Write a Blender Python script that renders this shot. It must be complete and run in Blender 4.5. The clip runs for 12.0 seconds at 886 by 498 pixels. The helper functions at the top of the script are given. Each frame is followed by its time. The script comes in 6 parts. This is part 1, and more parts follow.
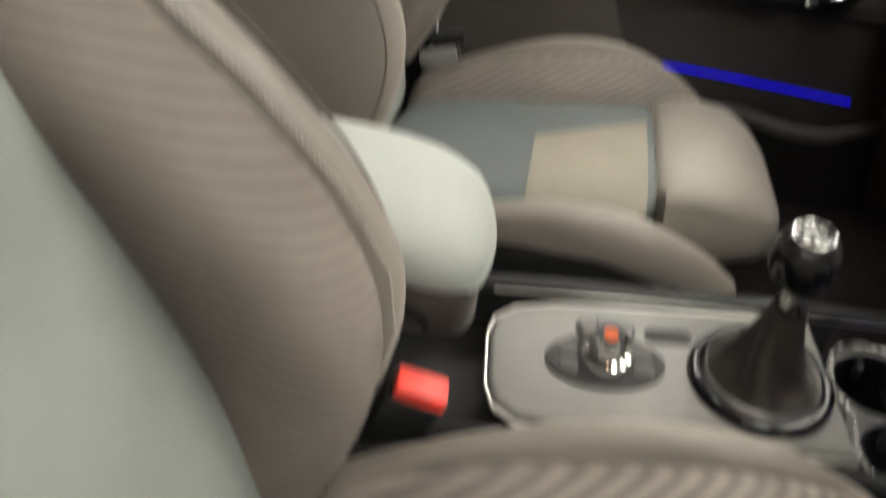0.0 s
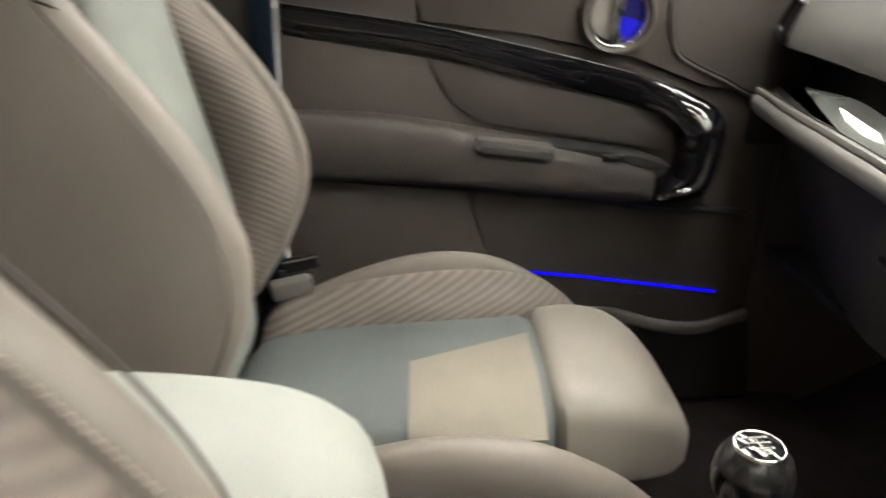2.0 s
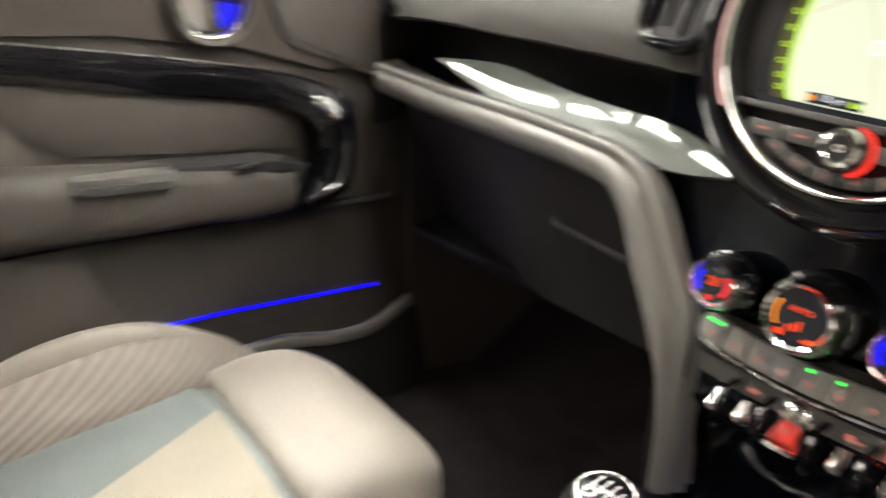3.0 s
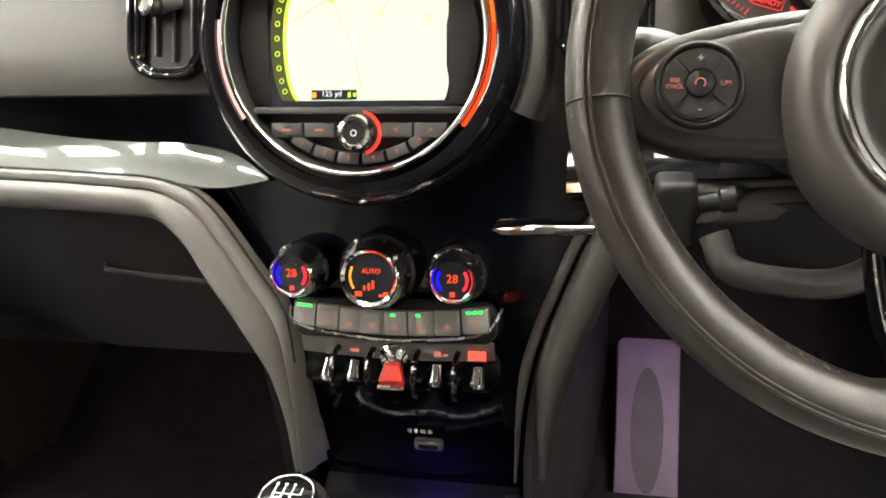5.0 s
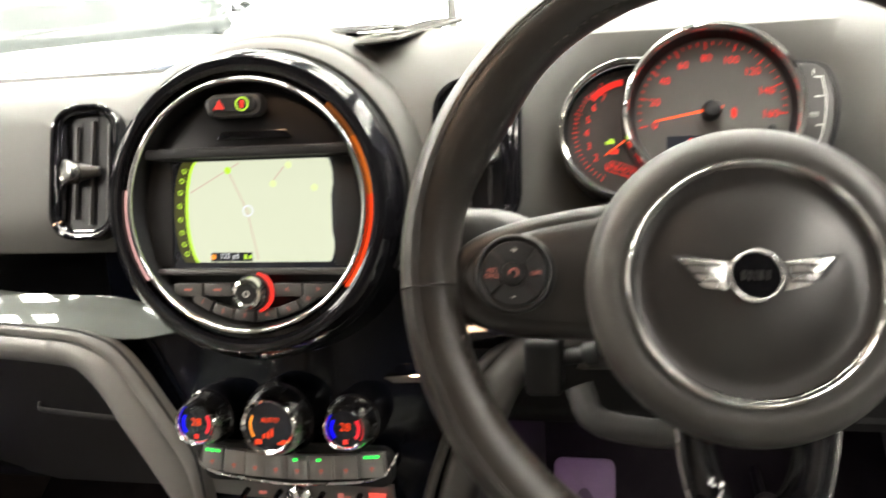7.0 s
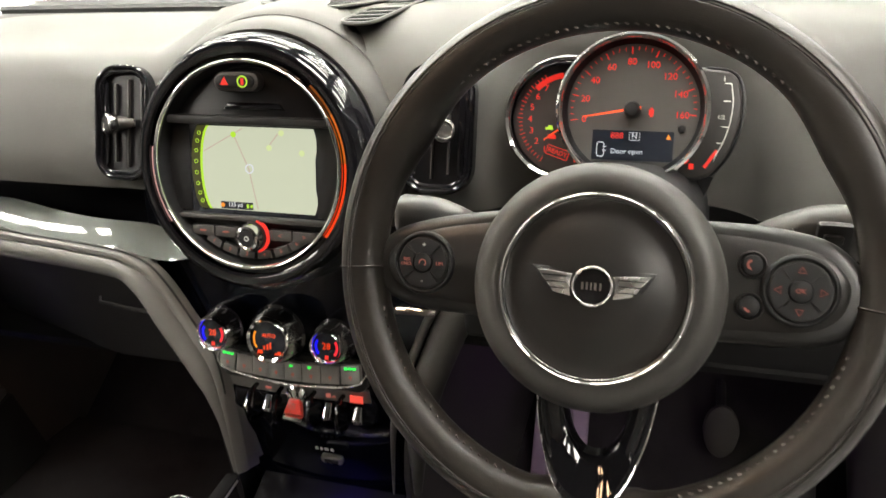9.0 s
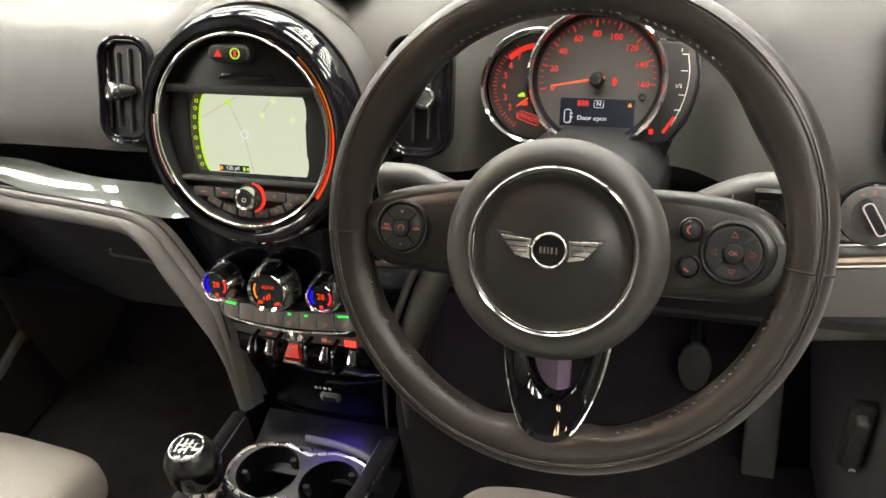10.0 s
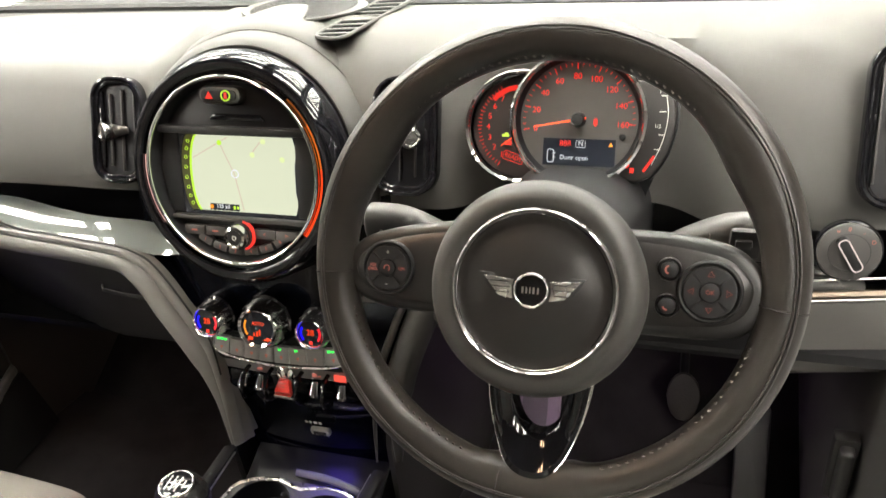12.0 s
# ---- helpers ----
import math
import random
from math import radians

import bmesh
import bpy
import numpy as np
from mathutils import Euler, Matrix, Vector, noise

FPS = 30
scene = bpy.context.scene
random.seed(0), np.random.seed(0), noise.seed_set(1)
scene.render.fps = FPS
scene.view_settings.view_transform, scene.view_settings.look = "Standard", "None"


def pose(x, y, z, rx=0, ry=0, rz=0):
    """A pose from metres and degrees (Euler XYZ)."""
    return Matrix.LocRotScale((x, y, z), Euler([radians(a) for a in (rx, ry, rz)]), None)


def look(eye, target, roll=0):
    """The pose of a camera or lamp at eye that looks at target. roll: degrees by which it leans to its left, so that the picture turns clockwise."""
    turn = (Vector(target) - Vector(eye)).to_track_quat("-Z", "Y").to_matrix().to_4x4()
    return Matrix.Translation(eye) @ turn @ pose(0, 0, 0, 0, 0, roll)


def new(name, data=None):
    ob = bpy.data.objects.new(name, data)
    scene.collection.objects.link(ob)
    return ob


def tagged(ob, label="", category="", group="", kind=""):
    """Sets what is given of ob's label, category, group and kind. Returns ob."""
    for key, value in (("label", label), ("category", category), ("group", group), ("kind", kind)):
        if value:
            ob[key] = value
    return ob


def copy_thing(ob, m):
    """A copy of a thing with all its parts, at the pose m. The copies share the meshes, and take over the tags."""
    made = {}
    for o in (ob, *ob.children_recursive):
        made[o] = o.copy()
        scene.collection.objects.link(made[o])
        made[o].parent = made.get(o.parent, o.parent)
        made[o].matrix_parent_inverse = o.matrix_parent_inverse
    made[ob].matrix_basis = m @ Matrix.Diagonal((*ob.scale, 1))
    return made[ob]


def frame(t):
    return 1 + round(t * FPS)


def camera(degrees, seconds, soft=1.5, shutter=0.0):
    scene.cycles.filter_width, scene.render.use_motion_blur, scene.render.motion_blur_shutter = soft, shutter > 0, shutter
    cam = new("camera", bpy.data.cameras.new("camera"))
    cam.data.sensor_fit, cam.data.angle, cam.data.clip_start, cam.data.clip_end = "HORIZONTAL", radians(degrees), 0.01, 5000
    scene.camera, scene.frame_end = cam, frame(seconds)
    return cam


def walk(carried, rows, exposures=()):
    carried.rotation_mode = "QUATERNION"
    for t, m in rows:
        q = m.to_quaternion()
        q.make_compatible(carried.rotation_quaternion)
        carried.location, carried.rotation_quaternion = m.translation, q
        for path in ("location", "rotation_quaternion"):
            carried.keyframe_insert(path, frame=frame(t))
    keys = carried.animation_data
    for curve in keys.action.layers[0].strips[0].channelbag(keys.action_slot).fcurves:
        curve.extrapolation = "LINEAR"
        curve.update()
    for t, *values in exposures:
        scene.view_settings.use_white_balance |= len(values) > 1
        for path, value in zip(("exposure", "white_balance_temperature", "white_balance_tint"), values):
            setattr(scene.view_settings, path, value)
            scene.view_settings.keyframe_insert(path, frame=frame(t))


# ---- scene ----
cam = camera(57.9, 12.0, shutter=0.8)
PATH = [
    (0, (0.529, -0.37, 0.998), (-0.994, -0.446, -0.297), 2.5),
    (0.2, (0.528, -0.37, 1.02), (-1.086, -0.459, -0.157), 2.2),
    (0.5, (0.526, -0.378, 1.015), (-1.191, -0.447, -0.009), 2.2),
    (1, (0.516, -0.38, 1.007), (-1.278, -0.385, 0.122), 1.1),
    (1.5, (0.487, -0.381, 0.996), (-1.336, -0.283, 0.179), 1.3),
    (2, (0.415, -0.381, 0.941), (-1.387, -0.12, 0.115), 2.1),
    (2.5, (0.299, -0.41, 0.925), (-1.375, 0.288, 0.081), 1.3),
    (3, (0.21, -0.404, 0.918), (-0.96, 0.599, 0.201), 0.8),
    (3.5, (0.187, -0.41, 0.917), (-0.638, 0.876, 0.171), 1.0),
    (3.7, (0.192, -0.416, 0.92), (-0.507, 0.935, 0.161), 0.2),
    (5.3, (0.185, -0.457, 0.96), (-0.143, 1.119, 0.161), -4.6),
    (5.5, (0.183, -0.464, 0.962), (-0.123, 1.091, 0.244), -4.5),
    (6, (0.202, -0.448, 0.961), (-0.294, 1.715, 0.126), -5.3),
    (6.5, (0.238, -0.442, 0.984), (-0.04, 0.793, 0.523), -5.1),
    (7, (0.288, -0.443, 1.014), (0.096, 0.426, 0.678), -5.1),
    (7.2, (0.306, -0.443, 1.026), (-0.059, 1.204, 0.39), -4.8),
    (8.8, (0.413, -0.483, 1.126), (-0.163, 1.17, 0.159), -5.0),
    (9, (0.42, -0.495, 1.139), (-0.158, 1.139, 0.14), -5.4),
    (9.5, (0.441, -0.509, 1.173), (-0.135, 1.072, 0.091), -6.4),
    (10, (0.459, -0.528, 1.194), (-0.115, 1.012, 0.054), -6.6),
    (10.5, (0.467, -0.53, 1.21), (-0.125, 0.993, 0.057), -7.5),
    (11, (0.469, -0.529, 1.21), (-0.115, 1.011, 0.075), -7.6),
    (11.5, (0.469, -0.531, 1.209), (-0.094, 1.03, 0.093), -6.9),
    (12, (0.47, -0.53, 1.211), (-0.097, 1.049, 0.122), -6.6),
]
walk(cam, [(t, look(eye, target, roll)) for t, eye, target, roll in PATH], exposures=[(0.0, -0.4), (0.5, -0.32), (1.5, -0.2), (2.5, 0.2), (3.0, 0.62), (3.5, 0.82), (5.5, 0.84), (6.5, 0.66), (7.0, 0.42), (9.0, 0.0), (10.0, 0.15), (11.0, 0.3), (12.0, 0.3)])

# ---- world and light ----
world = bpy.data.worlds.new("world")
scene.world = world
world.use_nodes = True
world.node_tree.nodes["Background"].inputs[0].default_value = (0.9, 0.95, 1.0, 1)
world.node_tree.nodes["Background"].inputs[1].default_value = 0.05


# ---- materials ----
def mat(name, col, rough=0.5, metal=0.0, var=0.12, size=30.0, bump=0.0, fine=600.0, emit=0.0, coat=0.0, ribs=None, spec=0.5, alpha=None):
    """A surface: base colour with cloudy and fine variation, gloss that varies, fine relief; ribs=(axis turn in degrees
    xyz, pitch in m, groove shade put into the colour).
    """
    m = bpy.data.materials.new(name)
    m.use_nodes = True
    nt = m.node_tree
    b = nt.nodes["Principled BSDF"]
    b.inputs["Roughness"].default_value, b.inputs["Metallic"].default_value = rough, metal
    b.inputs["Coat Weight"].default_value = coat
    b.inputs["Coat Roughness"].default_value = 0.04
    b.inputs["Specular IOR Level"].default_value = spec
    b.inputs["Base Color"].default_value = (*col, 1)
    if emit:
        b.inputs["Emission Color"].default_value = (*col, 1)
        b.inputs["Emission Strength"].default_value = emit
        b.inputs["Base Color"].default_value = (0.01, 0.01, 0.01, 1)
        b.inputs["Specular IOR Level"].default_value = 0.12
        return m
    tc = nt.nodes.new("ShaderNodeTexCoord")
    geo = nt.nodes.new("ShaderNodeNewGeometry")
    big = nt.nodes.new("ShaderNodeTexNoise")
    big.inputs["Scale"].default_value, big.inputs["Detail"].default_value = size, 4
    small = nt.nodes.new("ShaderNodeTexNoise")
    small.inputs["Scale"].default_value, small.inputs["Detail"].default_value = fine, 2
    for n in (big, small):
        nt.links.new(geo.outputs["Position"], n.inputs["Vector"])
    add = nt.nodes.new("ShaderNodeMath")
    add.operation = "MULTIPLY_ADD"
    add.inputs[1].default_value = 0.35
    nt.links.new(small.outputs[0], add.inputs[0])
    nt.links.new(big.outputs[0], add.inputs[2])
    ramp = nt.nodes.new("ShaderNodeValToRGB")
    ramp.color_ramp.elements[0].position, ramp.color_ramp.elements[1].position = 0.4, 0.95
    ramp.color_ramp.elements[0].color = (*[c * (1 - var) for c in col], 1)
    ramp.color_ramp.elements[1].color = (*[min(1, c * (1 + var)) for c in col], 1)
    nt.links.new(add.outputs[0], ramp.inputs[0])
    out = ramp.outputs[0]
    height = small.outputs[0]
    if ribs:
        turn, pitch, depth = ribs
        mp = nt.nodes.new("ShaderNodeMapping")
        mp.inputs["Rotation"].default_value = [radians(a) for a in turn]
        nt.links.new(tc.outputs["Object"], mp.inputs[0])
        w = nt.nodes.new("ShaderNodeTexWave")
        w.inputs["Scale"].default_value = 0.314 / pitch
        w.inputs["Distortion"].default_value = 0.05
        w.inputs["Detail Scale"].default_value = 3.0
        nt.links.new(mp.outputs[0], w.inputs[0])
        # groove shade is multiplied into the cloth colour along with the relief
        mix = nt.nodes.new("ShaderNodeMix")
        mix.data_type, mix.blend_type = "RGBA", "MULTIPLY"
        mix.inputs[0].default_value = depth
        nt.links.new(out, mix.inputs[6])
        nt.links.new(w.outputs[0], mix.inputs[7])
        out = mix.outputs[2]
        height = w.outputs[0]
    nt.links.new(out, b.inputs["Base Color"])
    rr = nt.nodes.new("ShaderNodeMapRange")
    rr.inputs[3].default_value, rr.inputs[4].default_value = max(0.0, rough * 0.85), min(1, rough * 1.15)
    nt.links.new(big.outputs[0], rr.inputs[0])
    nt.links.new(rr.outputs[0], b.inputs["Roughness"])
    if bump:
        bp = nt.nodes.new("ShaderNodeBump")
        bp.inputs["Strength"].default_value, bp.inputs["Distance"].default_value = bump, 0.001
        nt.links.new(height, bp.inputs["Height"])
        nt.links.new(bp.outputs[0], b.inputs["Normal"])
    return m


def glow(name, col, power):
    return mat(name, col, emit=power)


SOFT = mat("soft_rail_plastic", (0.15, 0.147, 0.138), 0.4, bump=0.12, fine=900, var=0.08, size=5)
GLOVE = mat("glovebox_plastic", (0.028, 0.0265, 0.0255), 0.5, bump=0.12, fine=900, var=0.1, size=6)
PAD = mat("dash_soft_plastic", (0.057, 0.056, 0.0515), 0.48, spec=0.36, bump=0.12, fine=900, var=0.08, size=5)
DARK = mat("dark_plastic", (0.013, 0.013, 0.0135), 0.5, spec=0.22, bump=0.1, fine=900, var=0.15, size=8)
GREY = mat("grey_plastic", (0.032, 0.031, 0.03), 0.38, bump=0.1, fine=900, var=0.1, size=8)
GLOSS = mat("gloss_black", (0.004, 0.004, 0.005), 0.05, var=0.2)
BLACK = mat("satin_black", (0.005, 0.005, 0.006), 0.3, var=0.2, spec=0.3)
STALK = mat("stalk_plastic", (0.05, 0.048, 0.046), 0.38, bump=0.1, fine=900)
CHROME = mat("chrome", (0.82, 0.81, 0.79), 0.07, 1.0, var=0.05, size=60)
SATIN = mat("satin_silver", (0.45, 0.44, 0.42), 0.32, 0.9, var=0.06)
TRIM = mat("gloss_grey_trim", (0.24, 0.265, 0.25), 0.05, 0.5, var=0.08, size=6, coat=1.0)
VINYL = mat("taupe_leather", (0.178, 0.160, 0.141), 0.44, bump=0.25, fine=1100, var=0.08, size=6)
# warm light on the seat cushion, put into a cloth colour
LIGHT_PATCH = mat("light_patch_cloth", (0.205, 0.188, 0.152), 0.6, bump=0.3, fine=1300, var=0.1, size=14)
VINYL2 = mat("sand_leather", (0.225, 0.208, 0.186), 0.44, bump=0.22, fine=1100, var=0.07, size=6)
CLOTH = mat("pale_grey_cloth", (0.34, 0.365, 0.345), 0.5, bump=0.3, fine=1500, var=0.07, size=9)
# the armrest cloth made darker, as the backrest panels catch less light
CLOTH_SHADED = mat("shaded_back_cloth", (0.18, 0.197, 0.184), 0.6, bump=0.3, fine=1500, var=0.16, size=12)
CLOTH_DARK = mat("blue_grey_cloth", (0.106, 0.123, 0.122), 0.8, bump=0.3, fine=1500, var=0.1, size=9)
RIB_BACK = mat("ribbed_cloth", (0.132, 0.112, 0.098), 0.7, bump=0.45, fine=1500, ribs=((20, 112, 0), 0.0074, 0.3))
RIB_SEAT = mat("ribbed_seat_cloth", (0.2, 0.176, 0.157), 0.7, bump=0.5, fine=1500, ribs=((63, 0, 90), 0.0082, 0.42))
RIB_DOOR = mat("ribbed_door_cloth", (0.049, 0.0425, 0.0365), 0.7, bump=0.9, fine=1500, ribs=((0, 0, 8), 0.0056, 0.24))
RIB_ARM = mat("ribbed_armrest_cloth", (0.034, 0.029, 0.025), 0.65, bump=0.6, fine=1500, ribs=((0, 0, 24), 0.0056, 0.26))
KNOB_METAL = mat("grey_knob_metal", (0.3, 0.295, 0.285), 0.22, 1.0, var=0.08, size=60)
DOOR = mat("dark_brown_plastic", (0.038, 0.0335, 0.030), 0.5, bump=0.12, fine=900, var=0.1, size=7)
DOOR2 = mat("brown_vinyl", (0.047, 0.041, 0.0365), 0.45, bump=0.2, fine=1000, var=0.1, size=7)
SPOKE = mat("spoke_plastic", (0.012, 0.0115, 0.011), 0.34, bump=0.06, fine=900, var=0.15, size=10)
HUB = mat("hub_plastic", (0.043, 0.041, 0.038), 0.42, bump=0.08, fine=1100, var=0.08, size=10)
STACK = mat("black_stack_plastic", (0.002, 0.0026, 0.005), 0.09, var=0.2, spec=0.22)
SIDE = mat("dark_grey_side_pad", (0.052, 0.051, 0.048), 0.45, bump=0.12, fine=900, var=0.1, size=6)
RAIL = mat("grey_side_pad", (0.098, 0.095, 0.089), 0.45, bump=0.12, fine=900, var=0.1, size=6)
KEY = mat("grey_key_plastic", (0.19, 0.182, 0.172), 0.35, var=0.08)
KNOB = mat("dark_knob_leather", (0.012, 0.012, 0.012), 0.22, bump=0.1, fine=900)
LEATHER = mat("black_wheel_leather", (0.021, 0.0182, 0.0155), 0.31, spec=0.6, bump=0.2, fine=1300, var=0.12, size=14)
CARPET = mat("black_carpet", (0.02, 0.018, 0.019), 0.95, spec=0.05, bump=0.8, fine=700, var=0.3, size=20)
RUBBER = mat("rubber", (0.02, 0.02, 0.02), 0.7, bump=0.3, fine=500)
# violet lamp glow is mixed into the footrest's own colour
FOOT = mat("violet_lit_plastic", (0.23, 0.17, 0.235), 0.6, bump=0.2, fine=500)
BLUE_PAINT = mat("blue_car_paint", (0.006, 0.03, 0.08), 0.2, 0.2, var=0.05, coat=1.0)
HEAD = mat("headliner_cloth", (0.12, 0.116, 0.11), 0.9, bump=0.4, fine=800)
STITCH = mat("thread", (0.33, 0.3, 0.27), 0.8)
STITCH_DARK = mat("dark_thread", (0.10, 0.09, 0.082), 0.8)
PIPE = mat("taupe_piping", (0.07, 0.062, 0.055), 0.7)
SEAM = mat("seam_shadow_thread", (0.03, 0.027, 0.025), 0.9)
RED_PLASTIC = mat("red_plastic", (0.75, 0.05, 0.035), 0.35)
WHITE_INK = mat("white_ink", (0.7, 0.69, 0.66), 0.6)
RED_GLOW = glow("red_glow", (1.0, 0.04, 0.025), 0.95)
ORANGE_GLOW = glow("orange_glow", (1.0, 0.06, 0.008), 0.95)
AMBER_GLOW = glow("amber_glow", (1.0, 0.3, 0.02), 1.1)
PINK_GLOW = glow("backlit_icon_red", (0.9, 0.27, 0.2), 0.42)
GREEN_GLOW = glow("green_glow", (0.02, 1.0, 0.08), 1.8)
BLUE_GLOW = glow("blue_led", (0.002, 0.0, 1.0), 1.2)
WHITE_GLOW = glow("white_display", (0.9, 0.92, 0.95), 0.8)
MAP_GLOW = glow("map_display", (0.82, 0.86, 0.63), 0.74)
LIME_GLOW = glow("lime_display", (0.55, 0.9, 0.05), 0.9)
ROAD_GLOW = glow("map_road", (0.78, 0.62, 0.48), 0.72)
WARM_TRIM = mat("warm_brown_piping", (0.13, 0.095, 0.065), 0.35, 0.2)
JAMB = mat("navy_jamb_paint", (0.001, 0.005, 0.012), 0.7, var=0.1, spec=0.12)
DISPLAY = mat("dark_display", (0.012, 0.014, 0.02), 0.15)
BRUSHED = mat("brushed_bright_metal", (0.8, 0.79, 0.77), 0.27, 1.0, var=0.05, size=60)
BARREL = mat("dark_chrome", (0.66, 0.65, 0.64), 0.2, 1.0, var=0.1, size=60)
TACHO = mat("dark_gauge_face", (0.022, 0.017, 0.016), 0.4, var=0.1, size=30)
GAUGE = mat("gauge_face", (0.05, 0.046, 0.042), 0.45, var=0.05, size=30)


def glass_mat(name, tint, rough=0.0):
    m = bpy.data.materials.new(name)
    m.use_nodes = True
    b = m.node_tree.nodes["Principled BSDF"]
    b.inputs["Base Color"].default_value = (*tint, 1)
    b.inputs["Transmission Weight"].default_value = 1.0
    b.inputs["Roughness"].default_value = rough
    b.inputs["IOR"].default_value = 1.1
    return m


GLASS = glass_mat("window_glass", (0.93, 0.97, 0.95))


# ---- mesh tools ----
def part(name, bm, material, parent=None, label="", at=None, smooth=True):
    """Links a bmesh as one mesh object, under a thing or a part."""
    me = bpy.data.meshes.new(name)
    bmesh.ops.recalc_face_normals(bm, faces=bm.faces)
    bm.to_mesh(me)
    bm.free()
    if smooth:
        for p in me.polygons:
            p.use_smooth = True
        me.set_sharp_from_angle(angle=radians(38))
    me.materials.append(material)
    ob = new(name, me)
    if parent is not None:
        ob.parent = parent
    if at is not None:
        ob.matrix_basis = at
    if label:
        ob["label"] = label
    return ob


def thing(name, label, category, at=None, group="", kind=""):
    ob = new(name)
    ob.empty_display_size = 0.05
    if at is not None:
        ob.matrix_basis = at
    return tagged(ob, label, category, group, kind)


def facing(x, y, z, lean=0.0):
    """A plane that faces the seats: local x to the car's right, local y up the plane, local z out of it; its top leans ahead by so many degrees."""
    a = radians(lean)
    m = Matrix(((1, 0, 0), (0, math.sin(a), -math.cos(a)), (0, math.cos(a), math.sin(a)))).to_4x4()
    return Matrix.Translation((x, y, z)) @ m


def sideways(x, y, z):
    """A plane on the passenger's door: local x ahead, local y up, local z into the car."""
    m = Matrix(((0, 0, 1), (1, 0, 0), (0, 1, 0))).to_4x4()
    return Matrix.Translation((x, y, z)) @ m


def box(sx, sy, sz, bevel=0.0, at=(0, 0, 0), seg=2):
    bm = bmesh.new()
    bmesh.ops.create_cube(bm, size=1, matrix=Matrix.Translation(at) @ Matrix.Diagonal((sx, sy, sz, 1)))
    if bevel:
        bmesh.ops.bevel(bm, geom=bm.edges[:], offset=bevel, segments=seg, affect="EDGES", profile=0.6)
    return bm


def lathe(profile, seg=48, closed=False):
    """Turns (radius, height) points round the local z axis."""
    bm = bmesh.new()
    rings = []
    for r, h in profile:
        if r < 1e-6:
            rings.append([bm.verts.new((0, 0, h))])
        else:
            rings.append([bm.verts.new((r * math.cos(2 * math.pi * k / seg), r * math.sin(2 * math.pi * k / seg), h)) for k in range(seg)])
    pairs = list(zip(rings, rings[1:]))
    if closed:
        pairs.append((rings[-1], rings[0]))
    for a, b in pairs:
        for k in range(seg):
            q = [a[k % len(a)], a[(k + 1) % len(a)], b[(k + 1) % len(b)], b[k % len(b)]]
            q = list(dict.fromkeys(q))
            if len(q) > 2:
                bm.faces.new(q)
    return bm


def loft(rings, cap=True, loop=False):
    """Skins rings of equally many points; cap closes both ends; loop joins the last ring to the first."""
    bm = bmesh.new()
    vs = [[bm.verts.new(p) for p in ring] for ring in rings]
    n = len(vs[0])
    for a, b in (list(zip(vs, vs[1:])) + ([(vs[-1], vs[0])] if loop else [])):
        for k in range(n):
            bm.faces.new((a[k], a[(k + 1) % n], b[(k + 1) % n], b[k]))
    if cap and not loop:
        bm.faces.new(vs[0])
        bm.faces.new(vs[-1][::-1])
    return bm


def sheet(rows, thick=0.0):
    """An open grid of points as a surface, thickened below if asked."""
    bm = bmesh.new()
    vs = [[bm.verts.new(p) for p in row] for row in rows]
    for a, b in zip(vs, vs[1:]):
        for k in range(len(a) - 1):
            bm.faces.new((a[k], a[k + 1], b[k + 1], b[k]))
    if thick:
        bmesh.ops.recalc_face_normals(bm, faces=bm.faces)
        bmesh.ops.solidify(bm, geom=bm.faces[:], thickness=thick)
    return bm


def curve(points, n):
    """n points of a smooth line through the given ones."""
    P = [Vector(p) for p in points]
    P = [2 * P[0] - P[1]] + P + [2 * P[-1] - P[-2]]
    res = []
    m = len(P) - 3
    for i in range(n):
        s = i / (n - 1) * m
        k = min(int(s), m - 1)
        f = s - k
        a, b, c, d = P[k:k + 4]
        res.append(0.5 * (2 * b + (c - a) * f + (2 * a - 5 * b + 4 * c - d) * f * f + (3 * b - a - 3 * c + d) * f ** 3))
    return res


def tube(points, radius, seg=10, loop=False, flat=1.0, side=None):
    """Sweeps a round or flattened section along points; radius may be a list."""
    P = [Vector(p) for p in points]
    n = len(P)
    R = radius if isinstance(radius, (list, tuple)) else [radius] * n
    rings = []
    up = Vector(side) if side else None
    for i, p in enumerate(P):
        t = (P[(i + 1) % n] - P[i - 1]) if (loop or 0 < i < n - 1) else (P[1] - P[0] if i == 0 else P[-1] - P[-2])
        t.normalize()
        if up is None:
            up = t.orthogonal()
        a = (up - t * up.dot(t)).normalized()
        if not side:
            up = a
        b = t.cross(a)
        rings.append([p + R[i] * (a * math.cos(2 * math.pi * k / seg) + flat * b * math.sin(2 * math.pi * k / seg)) for k in range(seg)])
    return loft(rings, loop=loop)


